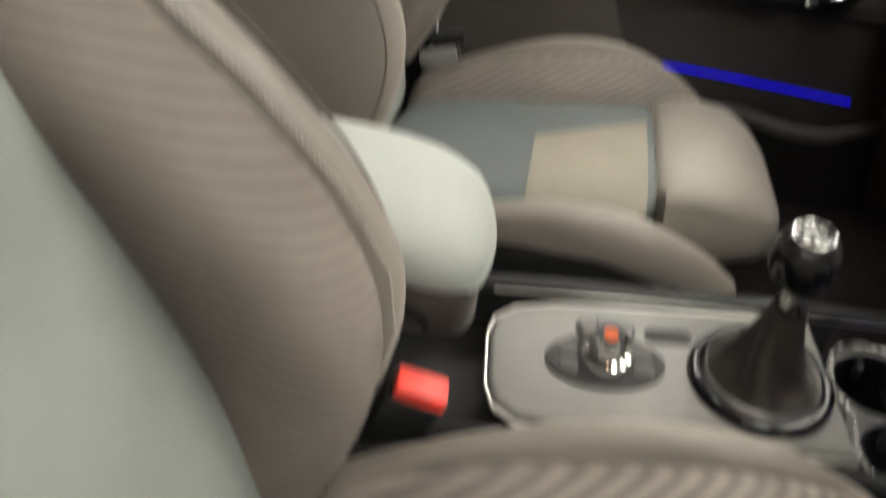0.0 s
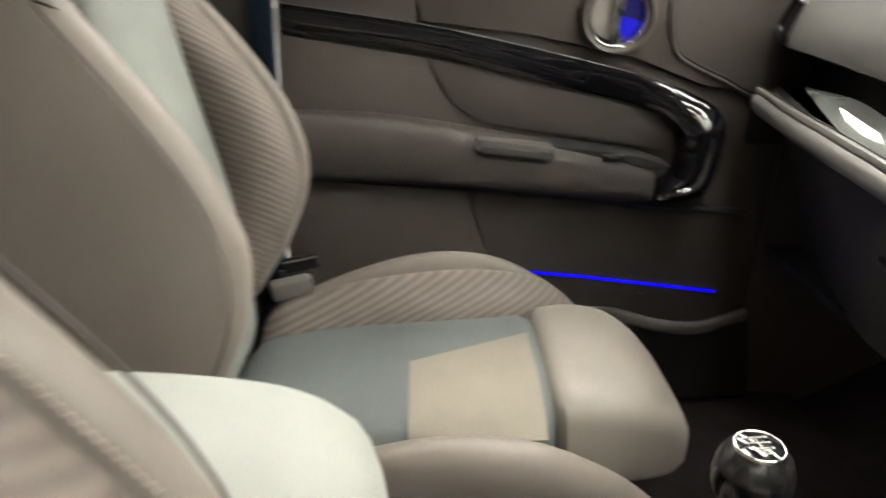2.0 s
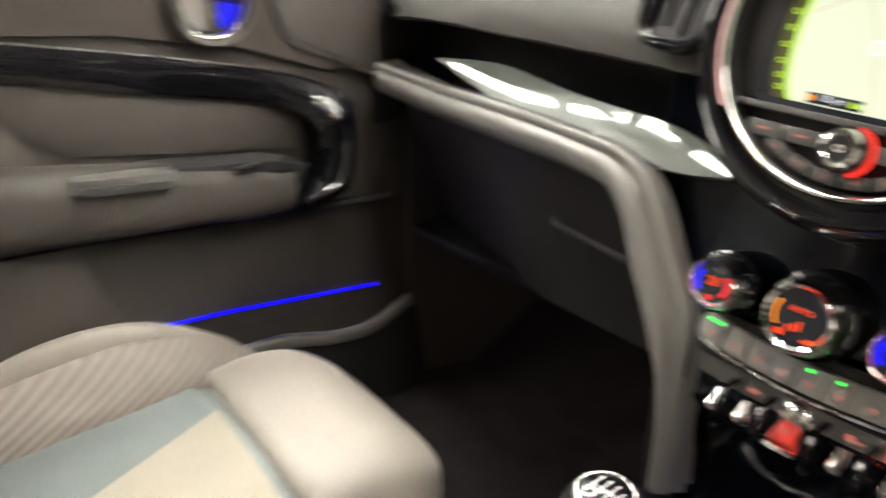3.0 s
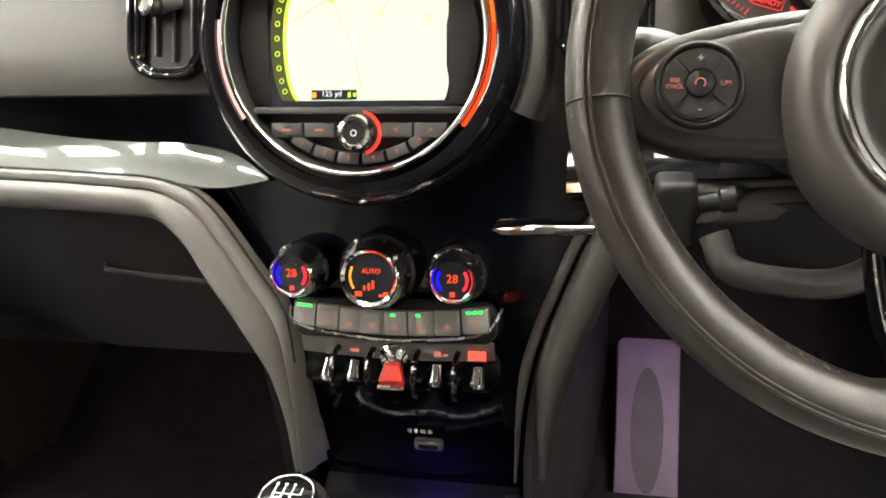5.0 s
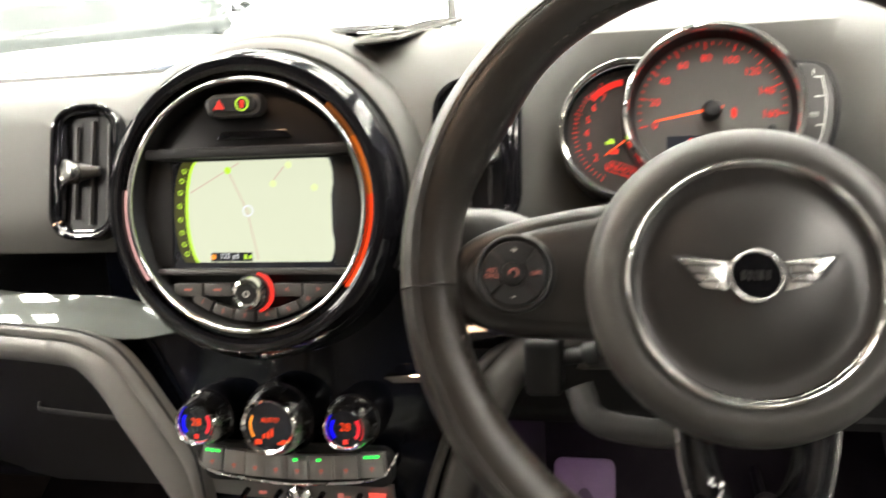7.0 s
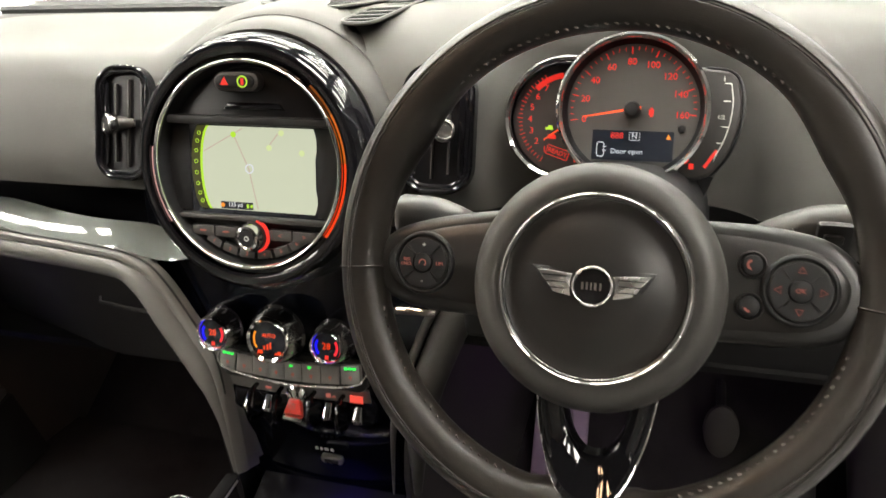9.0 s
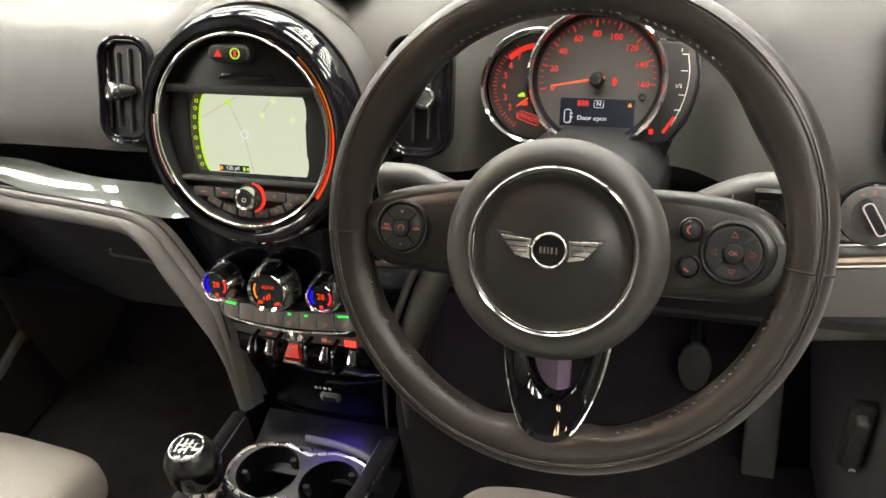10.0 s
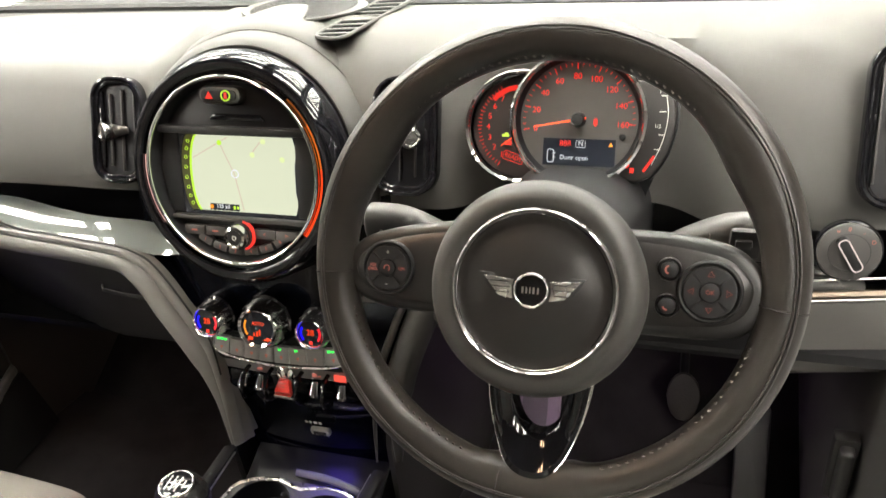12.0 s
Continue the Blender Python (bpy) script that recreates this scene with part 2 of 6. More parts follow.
def cushion(secs, n=28, power=2.6, ends=0.5):
    """A padded bolster: sections of (centre, half-width vector, half-height vector), its two ends rounded off."""
    S = [(Vector(c), Vector(a), Vector(b)) for c, a, b in secs]
    out = []
    for end, nxt, order in ((0, 1, (1.0, 0.92, 0.7, 0.4)), (-1, -2, (0.4, 0.7, 0.92, 1.0))):
        c, a, b = S[end]
        d = (c - S[nxt][0]).normalized() * min(a.length, b.length) * ends
        extra = [(c + d * s, a * math.sqrt(max(0.02, 1 - s * s)), b * math.sqrt(max(0.02, 1 - s * s))) for s in order]
        out.append(extra)
    S = out[0] + S + out[1]
    rings = []
    for c, a, b in S:
        ring = []
        for k in range(n):
            th = 2 * math.pi * k / n
            cs, sn = math.cos(th), math.sin(th)
            ring.append(c + a * math.copysign(abs(cs) ** (2 / power), cs) + b * math.copysign(abs(sn) ** (2 / power), sn))
        rings.append(ring)
    return loft(rings)


def smooth_secs(secs, n):
    """More sections along a smooth line through the given ones."""
    cs = curve([s[0] for s in secs], n)
    a = curve([s[1] for s in secs], n)
    b = curve([s[2] for s in secs], n)
    return list(zip(cs, a, b))


def rrect(w, h, r, n=6):
    pts = []
    for cx, cy, a0 in ((w / 2 - r, h / 2 - r, 0), (-w / 2 + r, h / 2 - r, 90), (-w / 2 + r, -h / 2 + r, 180), (w / 2 - r, -h / 2 + r, 270)):
        for k in range(n + 1):
            a = radians(a0 + 90 * k / n)
            pts.append((cx + r * math.cos(a), cy + r * math.sin(a)))
    return pts


def plate(outline, depth, bevel=0.0, z=0.0, seg=2):
    """A flat plate from a 2D outline, its front at local z + depth; front edges rounded."""
    bm = bmesh.new()
    vs = [bm.verts.new((x, y, z)) for x, y in outline]
    f = bm.faces.new(vs)
    bmesh.ops.recalc_face_normals(bm, faces=[f])
    if f.normal.z < 0:
        f.normal_flip()
    res = bmesh.ops.extrude_face_region(bm, geom=[f])
    top = [e for e in res["geom"] if isinstance(e, bmesh.types.BMVert)]
    bmesh.ops.translate(bm, verts=top, vec=(0, 0, depth))
    if bevel:
        es = [e for e in bm.edges if all(abs(v.co.z - z - depth) < 1e-6 for v in e.verts)]
        bmesh.ops.bevel(bm, geom=es, offset=bevel, segments=seg, affect="EDGES", profile=0.5)
    return bm


def hoop(outline, inner, depth, z=0.0, bevel=0.0):
    """A flat frame between two outlines with equally many points."""
    bm = bmesh.new()
    o0 = [bm.verts.new((x, y, z)) for x, y in outline]
    o1 = [bm.verts.new((x, y, z + depth)) for x, y in outline]
    i0 = [bm.verts.new((x, y, z)) for x, y in inner]
    i1 = [bm.verts.new((x, y, z + depth)) for x, y in inner]
    n = len(outline)
    for k in range(n):
        j = (k + 1) % n
        for a, b in ((o0, o1), (o1, i1), (i1, i0), (i0, o0)):
            bm.faces.new((a[k], a[j], b[j], b[k]))
    return bm


def moved(bm, m):
    bmesh.ops.transform(bm, matrix=m, verts=bm.verts)
    return bm


def joined(*bms):
    """One bmesh from several that make up one part."""
    res = bmesh.new()
    for bm in bms:
        me = bpy.data.meshes.new("tmp")
        bm.to_mesh(me)
        bm.free()
        res.from_mesh(me)
        bpy.data.meshes.remove(me)
    return res


def arc_band(r0, r1, a0, a1, depth, z=0.0, n=24):
    pts = [(r1 * math.cos(radians(a0 + (a1 - a0) * k / n)), r1 * math.sin(radians(a0 + (a1 - a0) * k / n))) for k in range(n + 1)]
    pts += [(r0 * math.cos(radians(a1 + (a0 - a1) * k / n)), r0 * math.sin(radians(a1 + (a0 - a1) * k / n))) for k in range(n + 1)]
    return plate(pts, depth, z=z)


def words(body, size, material, parent, x, y, z, turn=0.0, name="lettering", depth=0.0002):
    """Raised lettering in the built-in font, centred at a local place."""
    cu = bpy.data.curves.new("text", "FONT")
    cu.body, cu.size, cu.extrude, cu.align_x, cu.align_y, cu.resolution_u = body, size, depth, "CENTER", "CENTER", 3
    ob = bpy.data.objects.new("text", cu)
    scene.collection.objects.link(ob)
    dg = bpy.context.evaluated_depsgraph_get()
    me = bpy.data.meshes.new_from_object(ob.evaluated_get(dg))
    bpy.data.objects.remove(ob)
    bpy.data.curves.remove(cu)
    me.name = name
    me.materials.clear()
    me.materials.append(material)
    res = new(name, me)
    res.parent = parent
    res.matrix_basis = pose(x, y, z, 0, 0, turn)
    return res


def bars(cells, material, parent, at, name="icon", depth=0.0003):
    """A small icon of plain bars: cells of (x, y, width, height) in mm."""
    bms = [box(w / 1000, h / 1000, depth, at=(x / 1000, y / 1000, 0)) for x, y, w, h in cells]
    return part(name, joined(*bms), material, parent, at=at, smooth=False)


def disc(r, depth, bevel=0.0, z=0.0, seg=40):
    b = bevel
    return lathe([(0, z), (r, z), (r, z + depth - b), (r - b * 0.3, z + depth - b * 0.3), (r - b, z + depth), (0, z + depth)] if b else [(0, z), (r, z), (r, z + depth), (0, z + depth)], seg)


def ring(r0, r1, depth, z=0.0, seg=64, dome=0.0):
    """A flat or domed ring between two radii."""
    if dome:
        prof = [(r0, z), (r1, z)] + [((r0 + r1) / 2 + (r1 - r0) / 2 * math.cos(a), z + depth * math.sin(a)) for a in [math.pi * k / 8 for k in range(1, 8)]]
        return lathe(prof, seg, closed=True)
    return lathe([(r0, z), (r1, z), (r1, z + depth), (r0, z + depth)], seg, closed=True)

# ---- the showroom round the car ----
WALL = mat("white_showroom_wall", (0.5, 0.49, 0.47), 0.8, var=0.04, size=2)
DARK_WALL = mat("light_cutting_wall", (0.16, 0.156, 0.15), 0.8, var=0.05, size=2)
TILE = mat("grey_floor_tile", (0.14, 0.14, 0.14), 0.25, var=0.1, size=2)
CEIL = mat("white_ceiling", (0.4, 0.4, 0.39), 0.9, var=0.04, size=2)
LIT = glow("lit_panel", (1.0, 0.94, 0.845), 39.5)
GZ = -0.2
tagged(part("ground", box(16, 16, 0.1, at=(0, 0.5, GZ - 0.05)), TILE), "grey polished showroom floor", "floor", kind="structure")
tagged(part("ceiling", box(16, 16, 0.1, at=(0, 0.5, 3.25)), CEIL), "white showroom ceiling", "ceiling", kind="structure")
for nm, sx, sy, x, y in (("wall_north", 16, 0.2, 0, 8.4), ("wall_south", 16, 0.2, 0, -7.4), ("wall_east", 0.2, 15.6, 7.9, 0.5), ("wall_west", 0.2, 15.6, -7.9, 0.5)):
    # east and south walls are out of view, darkened to hold back fill light
    dark = nm in ("wall_east", "wall_south")
    tagged(part(nm, box(sx, sy, 3.4, at=(x, y, 1.5)), DARK_WALL if dark else WALL), "unseen grey wall, darkened to cut fill light" if dark else "white showroom wall", "wall", kind="structure")

# assumed window: a glowing sheet added to brighten the view and light ahead
shop = thing("shop_window", "assumed bright shop window of the showroom", "window", pose(0, 8.26, GZ), kind="structure")
part("window_glow", box(13.0, 0.02, 2.5, at=(0, 0, 1.5)), glow("window_glow", (1.0, 0.98, 0.93), 5.0), shop)
for k in range(6):
    part("mullion", box(0.08, 0.06, 2.6, 0.01, at=(-6.5 + 2.6 * k, -0.03, 1.5)), SATIN, shop)
part("sill", box(13.1, 0.12, 0.12, 0.01, at=(0, -0.04, 0.2)), SATIN, shop)
first_panel = None
for px in (-5.3, -3.75, -2.2, -0.65, 0.9, 2.45):
    for py in np.arange(-4.2, 5.5, 0.8):
        m = pose(px, float(py), 3.19)
        if first_panel is None:
            first_panel = thing("ceiling_light", "long white LED ceiling light panel", "ceiling light", m, "ceiling light panels")
            part("frame", hoop(rrect(1.26, 0.36, 0.02), rrect(1.19, 0.29, 0.01), 0.03, z=-0.02), WALL, first_panel)
            part("diffuser", box(1.2, 0.3, 0.01, at=(0, 0, 0)), LIT, first_panel)
        else:
            copy_thing(first_panel, m)


# ---- car body ----
def shell_sheet(name, rows, material, parent, thick=0.02, label=""):
    return part(name, sheet(rows, thick), material, parent, label)


body = thing("car_body", "blue car body shell with a dark headlining", "car body", kind="structure")
part("floor_pan", box(1.5, 1.9, 0.04, at=(0, -0.55, 0.13)), CARPET, body, "black carpeted floor")
part("bulkhead", box(1.5, 0.04, 0.6, at=(0, 0.78, 0.45)), CARPET, body)
part("toe_board", moved(box(1.5, 0.5, 0.03), pose(0, 0.58, 0.25, 38, 0, 0)), CARPET, body, "black carpeted toe board")


def roof_z(x, y):
    return 1.40 - 0.10 * (x / 0.72) ** 4 - 0.05 * max(0, y + 0.1) / 0.2


# headlining
part("roof", sheet([[(x, y, roof_z(x, y)) for x in np.linspace(-0.7, 0.7, 25)] for y in np.linspace(-1.9, 0.02, 25)], 0.04), HEAD, body, "dark cloth headlining")
part("bonnet", sheet([[(x, y, 0.79 - 0.05 * (x / 0.8) ** 2 - 0.12 * max(0, (y - 0.75) / 0.9) ** 2) for x in np.linspace(-0.8, 0.8, 17)] for y in np.linspace(0.72, 1.75, 10)], 0.02), BLUE_PAINT, body, "glossy blue bonnet")
part("scuttle", box(1.5, 0.3, 0.05, 0.01, at=(0, 0.63, 0.835)), DARK, body)
part("front_wall", box(1.6, 0.5, 0.95, 0.05, at=(0, 1.5, 0.24)), BLUE_PAINT, body)
for s in (-1, 1):
    part("a_pillar", tube(curve([(s * 0.74, 0.56, 0.86), (s * 0.71, 0.36, 1.06), (s * 0.66, 0.05, 1.34)], 8), 0.035, 8), GREY, body)
    part("b_pillar", box(0.07, 0.12, 0.75, 0.02, at=(s * 0.735, -0.545, 0.5)), GREY, body, "grey trimmed centre pillar")
    part("upper_pillar", tube([(s * 0.735, -0.545, 0.85), (s * 0.67, -0.6, 1.36)], 0.05, 10), GREY, body)
    part("cant_rail", tube([(s * 0.67, 0.04, 1.34), (s * 0.68, -0.6, 1.37), (s * 0.68, -1.9, 1.33)], 0.04, 8), GREY, body)
    part("sill", box(0.1, 1.5, 0.14, 0.03, at=(s * 0.75, -0.15, 0.14)), DARK, body)
    part("wing", box(0.04, 0.9, 0.75, 0.02, at=(s * 0.8, 1.2, 0.42)), BLUE_PAINT, body)
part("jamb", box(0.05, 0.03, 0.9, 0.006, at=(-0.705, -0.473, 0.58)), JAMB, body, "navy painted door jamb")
part("rear_wall", box(1.5, 0.06, 1.25, 0.02, at=(0, -1.9, 0.72)), DARK, body)

ws = thing("windscreen", "clear windscreen glass", "windscreen", kind="structure")
g = part("pane", sheet([[(x, 0.54 - 0.5 * v + 0.03 * (1 - (x / 0.7) ** 2), 0.9 + 0.46 * v) for x in np.linspace(-0.68, 0.68, 9)] for v in np.linspace(0, 1, 7)], 0.004), GLASS, ws)
g.visible_shadow = False


part("frit_band", tube([(x, 0.548 + 0.03 * (1 - (x / 0.7) ** 2) * 0.3, 0.884) for x in np.linspace(-0.66, 0.70, 20)], 0.007, 6), RUBBER, ws, "black edge under the glass")
# rear seat and rear door, behind the front seats
rear = thing("rear_bench", "dark grey rear bench seat", "rear seat", pose(0, -1.35, 0.15))
part("seat_cushion", box(1.2, 0.5, 0.2, 0.05, at=(0, 0, 0.2), seg=4), DOOR2, rear)
part("backrest", moved(box(1.2, 0.14, 0.62, 0.05, seg=4), pose(0, -0.32, 0.5, 14)), DOOR2, rear)
part("base", box(1.2, 0.45, 0.12, 0.01, at=(0, 0, 0.05)), DARK, rear)
# the right-hand door is out of view, added to block low side light
for s in (-1, 1):
    rd = thing("rear_door", "dark brown rear door trim with an armrest", "car door", pose(s * 0.72, -1.0, 0.15), kind="structure")
    part("door_panel", box(0.03, 0.8, 0.68, 0.01, at=(0, 0, 0.36)), DOOR, rd)
    part("armrest", box(0.06, 0.6, 0.08, 0.025, at=(s * -0.03, 0, 0.46), seg=4), DOOR2, rd)
    part("gloss_strip", box(0.012, 0.7, 0.03, 0.004, at=(s * -0.02, 0, 0.6)), GLOSS, rd)
    part("chrome_line", box(0.008, 0.7, 0.006, 0.002, at=(s * -0.022, 0, 0.62)), CHROME, rd)
# interior lamp over the windscreen, on while the door stands open
dl = thing("interior_lamp", "warm interior reading lamp in the headlining", "car lamp", pose(0.0, -0.12, 1.325))
part("housing", box(0.22, 0.12, 0.02, 0.008, at=(0, 0, 0.01)), GREY, dl)
for s in (-1, 1):
    part("lens", box(0.05, 0.05, 0.006, 0.002, at=(s * 0.06, 0, -0.002)), glow("warm_lens", (1.0, 0.63, 0.38), 52.0), dl)

# parked cars out in the showroom
WHITE_PAINT = mat("white_car_paint", (0.75, 0.76, 0.77), 0.25, coat=1.0, var=0.03, size=2)


TINTED = mat("bright_car_glass", (0.1, 0.11, 0.11), 0.08, var=0.1, size=2)
SILVER_PAINT = mat("silver_car_paint", (0.5, 0.52, 0.53), 0.25, 0.3, coat=1.0, var=0.03, size=2)


def parked_car(x, y, turn, paint, lab):
    c = thing("parked_car", lab, "car", pose(x, y, GZ, 0, 0, turn), "parked showroom cars")
    secs = []
    for yy, h, w, z0 in ((-2.0, 0.35, 0.78, 0.35), (-1.7, 0.62, 0.85, 0.22), (-0.8, 0.72, 0.87, 0.2), (0.4, 0.72, 0.87, 0.2), (1.2, 0.62, 0.86, 0.22), (1.8, 0.5, 0.82, 0.25), (2.05, 0.3, 0.7, 0.35)):
        secs.append(((0, yy, z0 + h / 2), (w, 0, 0), (0, 0, h / 2)))
    part("body", cushion(smooth_secs(secs, 18), n=28, power=4, ends=0.3), paint, c)
    part("cabin", cushion(smooth_secs([((0, -1.7, 1.0), (0.68, 0, 0), (0, 0, 0.22)), ((0, -1.2, 1.18), (0.66, 0, 0), (0, 0, 0.34)), ((0, -0.3, 1.2), (0.66, 0, 0), (0, 0, 0.36)), ((0, 0.3, 1.08), (0.68, 0, 0), (0, 0, 0.26)), ((0, 0.75, 0.92), (0.7, 0, 0), (0, 0, 0.06))], 14), n=24, power=3.5), TINTED, c)
    part("roof", cushion(smooth_secs([((0, -1.45, 1.50), (0.58, 0, 0), (0, 0, 0.03)), ((0, -0.6, 1.555), (0.6, 0, 0), (0, 0, 0.03)), ((0, -0.1, 1.52), (0.58, 0, 0), (0, 0, 0.03))], 8), n=20, power=3), paint, c)
    for sx in (-1, 1):
        for yy in (-1.25, 1.25):
            wh = part("wheel", moved(lathe([(0.0, -0.1), (0.31, -0.1), (0.33, -0.06), (0.33, 0.06), (0.31, 0.1), (0, 0.1)], 28), pose(sx * 0.78, yy, 0.33, 0, 90, 0)), RUBBER, c)
            part("rim", moved(lathe([(0.0, -0.105), (0.2, -0.105), (0.22, -0.095), (0.22, 0.095), (0.2, 0.105), (0, 0.105)], 20), pose(sx * 0.78, yy, 0.33, 0, 90, 0)), SATIN, wh)
        part("mirror", box(0.2, 0.1, 0.13, 0.04, at=(sx * 0.92, 0.35, 1.0), seg=3), paint, c)
        part("headlamp", moved(disc(0.1, 0.05, 0.02), pose(sx * 0.6, 1.9, 0.68, -80, 0, 0)), CHROME, c)
    return c


parked_car(-2.6, 4.2, 200, WHITE_PAINT, "white hatchback parked in the showroom")
parked_car(1.2, 5.4, 168, SILVER_PAINT, "silver hatchback parked in the showroom")

# ---- dashboard ----
dash = thing("dashboard", "dark grey soft-touch dashboard with gloss black centre", "dashboard", kind="structure")


def pad_row(x):
    """The upper pad's section at x; a soft recess holds the instruments on the column."""
    e = max(0.0, (x - 0.5) / 0.22 if x > 0 else (-x - 0.40) / 0.22)
    dy, dz = (0.05 if x > 0 else 0.055) * e * e, (-0.012 if x > 0 else -0.018) * e * e
    c = 0.033 * min(1, max(0, (-0.10 - x) / 0.06))
    dent = math.exp(-((x - 0.366) / 0.118) ** 6)
    pts = [(0.235, 0.766), (0.195, 0.768), (0.176, 0.775), (0.176, 0.789), (0.184, 0.815), (0.2, 0.85), (0.218, 0.886), (0.238, 0.914 - c * 0.25), (0.266, 0.934 - c * 0.75), (0.31, 0.943 - c), (0.38, 0.935 - c * 0.85), (0.47, 0.905 - c * 0.25), (0.54, 0.88)]
    if abs(x - 0.01) < 0.145:
        pts = [(max(y, 0.245) if z < 0.84 else y, z) for y, z in pts]
    return [(x, y + dy + dent * float(np.interp(z, (0.76, 0.80, 0.87, 0.905, 0.932), (0.035, 0.058, 0.055, 0.032, 0.0))) * (1 if y < 0.3 else 0), z + dz) for y, z in pts]


part("upper_pad", sheet([pad_row(x) for x in np.linspace(-0.695, 0.72, 156)], 0.012), PAD, dash, "soft grey upper dash pad")
# gloss strips under the pad, tilted up so that they mirror the ceiling, over a padded rail
RAIL_TOP = [(-0.66, 0.225, 0.694), (-0.51, 0.197, 0.699), (-0.39, 0.168, 0.709), (-0.30, 0.156, 0.711), (-0.24, 0.149, 0.711), (-0.20, 0.1465, 0.7085), (-0.178, 0.146, 0.702), (-0.16, 0.145, 0.692), (-0.1405, 0.1405, 0.6705), (-0.112, 0.131, 0.6285), (-0.093, 0.125, 0.598), (-0.087, 0.120, 0.57), (-0.088, 0.116, 0.50), (-0.094, 0.115, 0.41)]
RAIL_LOW = [(-0.66, 0.225, 0.652), (-0.51, 0.198, 0.656), (-0.39, 0.1685, 0.666), (-0.30, 0.157, 0.669), (-0.24, 0.149, 0.669), (-0.212, 0.146, 0.6665), (-0.194, 0.139, 0.659), (-0.177, 0.133, 0.64), (-0.163, 0.1285, 0.611), (-0.144, 0.125, 0.577), (-0.128, 0.1225, 0.545), (-0.116, 0.124, 0.515), (-0.107, 0.128, 0.475), (-0.103, 0.132, 0.41)]
STRIP_TOP = ((0.098, 0.115, 0.1415, 0.171, 0.20, 0.264, 0.332, 0.407, 0.44, 0.475, 0.512), (0.7055, 0.7157, 0.7213, 0.7268, 0.7299, 0.7307, 0.7327, 0.7363, 0.7335, 0.7305, 0.7255))
STRIP_LOW = ((0.098, 0.158, 0.178, 0.20, 0.24, 0.30, 0.38, 0.43, 0.475, 0.512), (0.7045, 0.6935, 0.7005, 0.707, 0.7095, 0.7095, 0.7075, 0.713, 0.7195, 0.7245))
STRIP_Y = ((0.098, 0.16, 0.24, 0.30, 0.39, 0.51, 0.66), (0.156, 0.152, 0.156, 0.162, 0.174, 0.203, 0.231))
for s in (-1, 1):
    rows = []
    xs = np.linspace(0.099, 0.511, 44)
    soft = [np.convolve(np.pad(np.interp(xs, *tab), 3, mode="reflect", reflect_type="odd"), np.ones(7) / 7, mode="valid") for tab in (STRIP_LOW, STRIP_TOP, STRIP_Y)]
    for x, zl, zh, yl in zip(xs, *soft):
        rise = max(0.001, zh - zl)
        bulge = 0.035 * rise
        rows.append([(s * x, yl + 1.12 * rise * u - 4 * bulge * u * (1 - u) * 0.66, zl + rise * u + 4 * bulge * u * (1 - u) * 0.75) for u in np.linspace(0, 1, 9)])
    if s > 0:
        rows = rows[6:]
    part("trim_strip", sheet(rows, 0.005), TRIM if s < 0 else GLOSS, dash, "glossy grey trim strip" if s < 0 else "gloss black trim strip")
    part("recess", sheet([[(s * x, 0.248 + max(0, x - 0.40) * 0.28, 0.62), (s * x, 0.246 + max(0, x - 0.40) * 0.28, 0.768)] for x in np.linspace(0.1, 0.71, 12)], 0.004), BLACK, dash)

# padded rail from the door end, round the corner and down the console: a broad band with a seam
upper, lower = curve(RAIL_TOP, 70), curve(RAIL_LOW, 70)
SECTION = [(0.0, -0.012), (0.03, 0.0), (0.09, 0.0032), (0.17, 0.0042), (0.245, 0.0035), (0.272, -0.0006), (0.30, 0.0038), (0.42, 0.0078), (0.58, 0.0092), (0.74, 0.0078), (0.87, 0.0035), (0.95, -0.002), (1.0, -0.011), (0.97, -0.03)]


def rail_row(i):
    a, b = upper[i], lower[i]
    w = min(1.0, max(0.0, (0.64 - a.z) / 0.1))
    return [a.lerp(b, u) + Vector((-0.25 - 0.4 * w, -0.9 + 0.2 * w, 0.3 - 0.35 * w)).normalized() * d for u, d in SECTION]


part("padded_rail", sheet([rail_row(i) for i in range(70)], 0.003), SOFT, dash, "soft grey padded rail with a seam")
part("rail_seam", tube([rail_row(i)[5] for i in range(70)], 0.0011, 6), SEAM, dash, "dark rail seam")
part("rail_gap", tube([rail_row(i)[1] + Vector((0.001, 0.001, 0.0015)) for i in range(62)], 0.0013, 6), RUBBER, dash, "dark gap over the rail")
pts = curve([(0.66, 0.245, 0.683), (0.55, 0.226, 0.694), (0.40, 0.19, 0.700), (0.27, 0.172, 0.699), (0.205, 0.166, 0.690), (0.172, 0.158, 0.662), (0.150, 0.148, 0.615), (0.128, 0.136, 0.555), (0.118, 0.128, 0.50), (0.113, 0.118, 0.42)], 46)
rad = [0.022 * (1 - 0.25 * abs(i / 45 - 0.4)) for i in range(46)]
rad[0], rad[1] = 0.01, 0.018
for i in range(38, 46):
    rad[i] *= 1 - 0.09 * (i - 37)
part("rail_piping", tube(pts, [0.24 * r for r in rad], 10), STALK, dash, "thin grey piping")
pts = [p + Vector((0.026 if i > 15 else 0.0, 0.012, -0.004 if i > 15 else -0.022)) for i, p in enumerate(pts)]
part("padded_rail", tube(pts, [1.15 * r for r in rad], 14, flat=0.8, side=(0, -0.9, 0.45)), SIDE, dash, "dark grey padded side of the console")
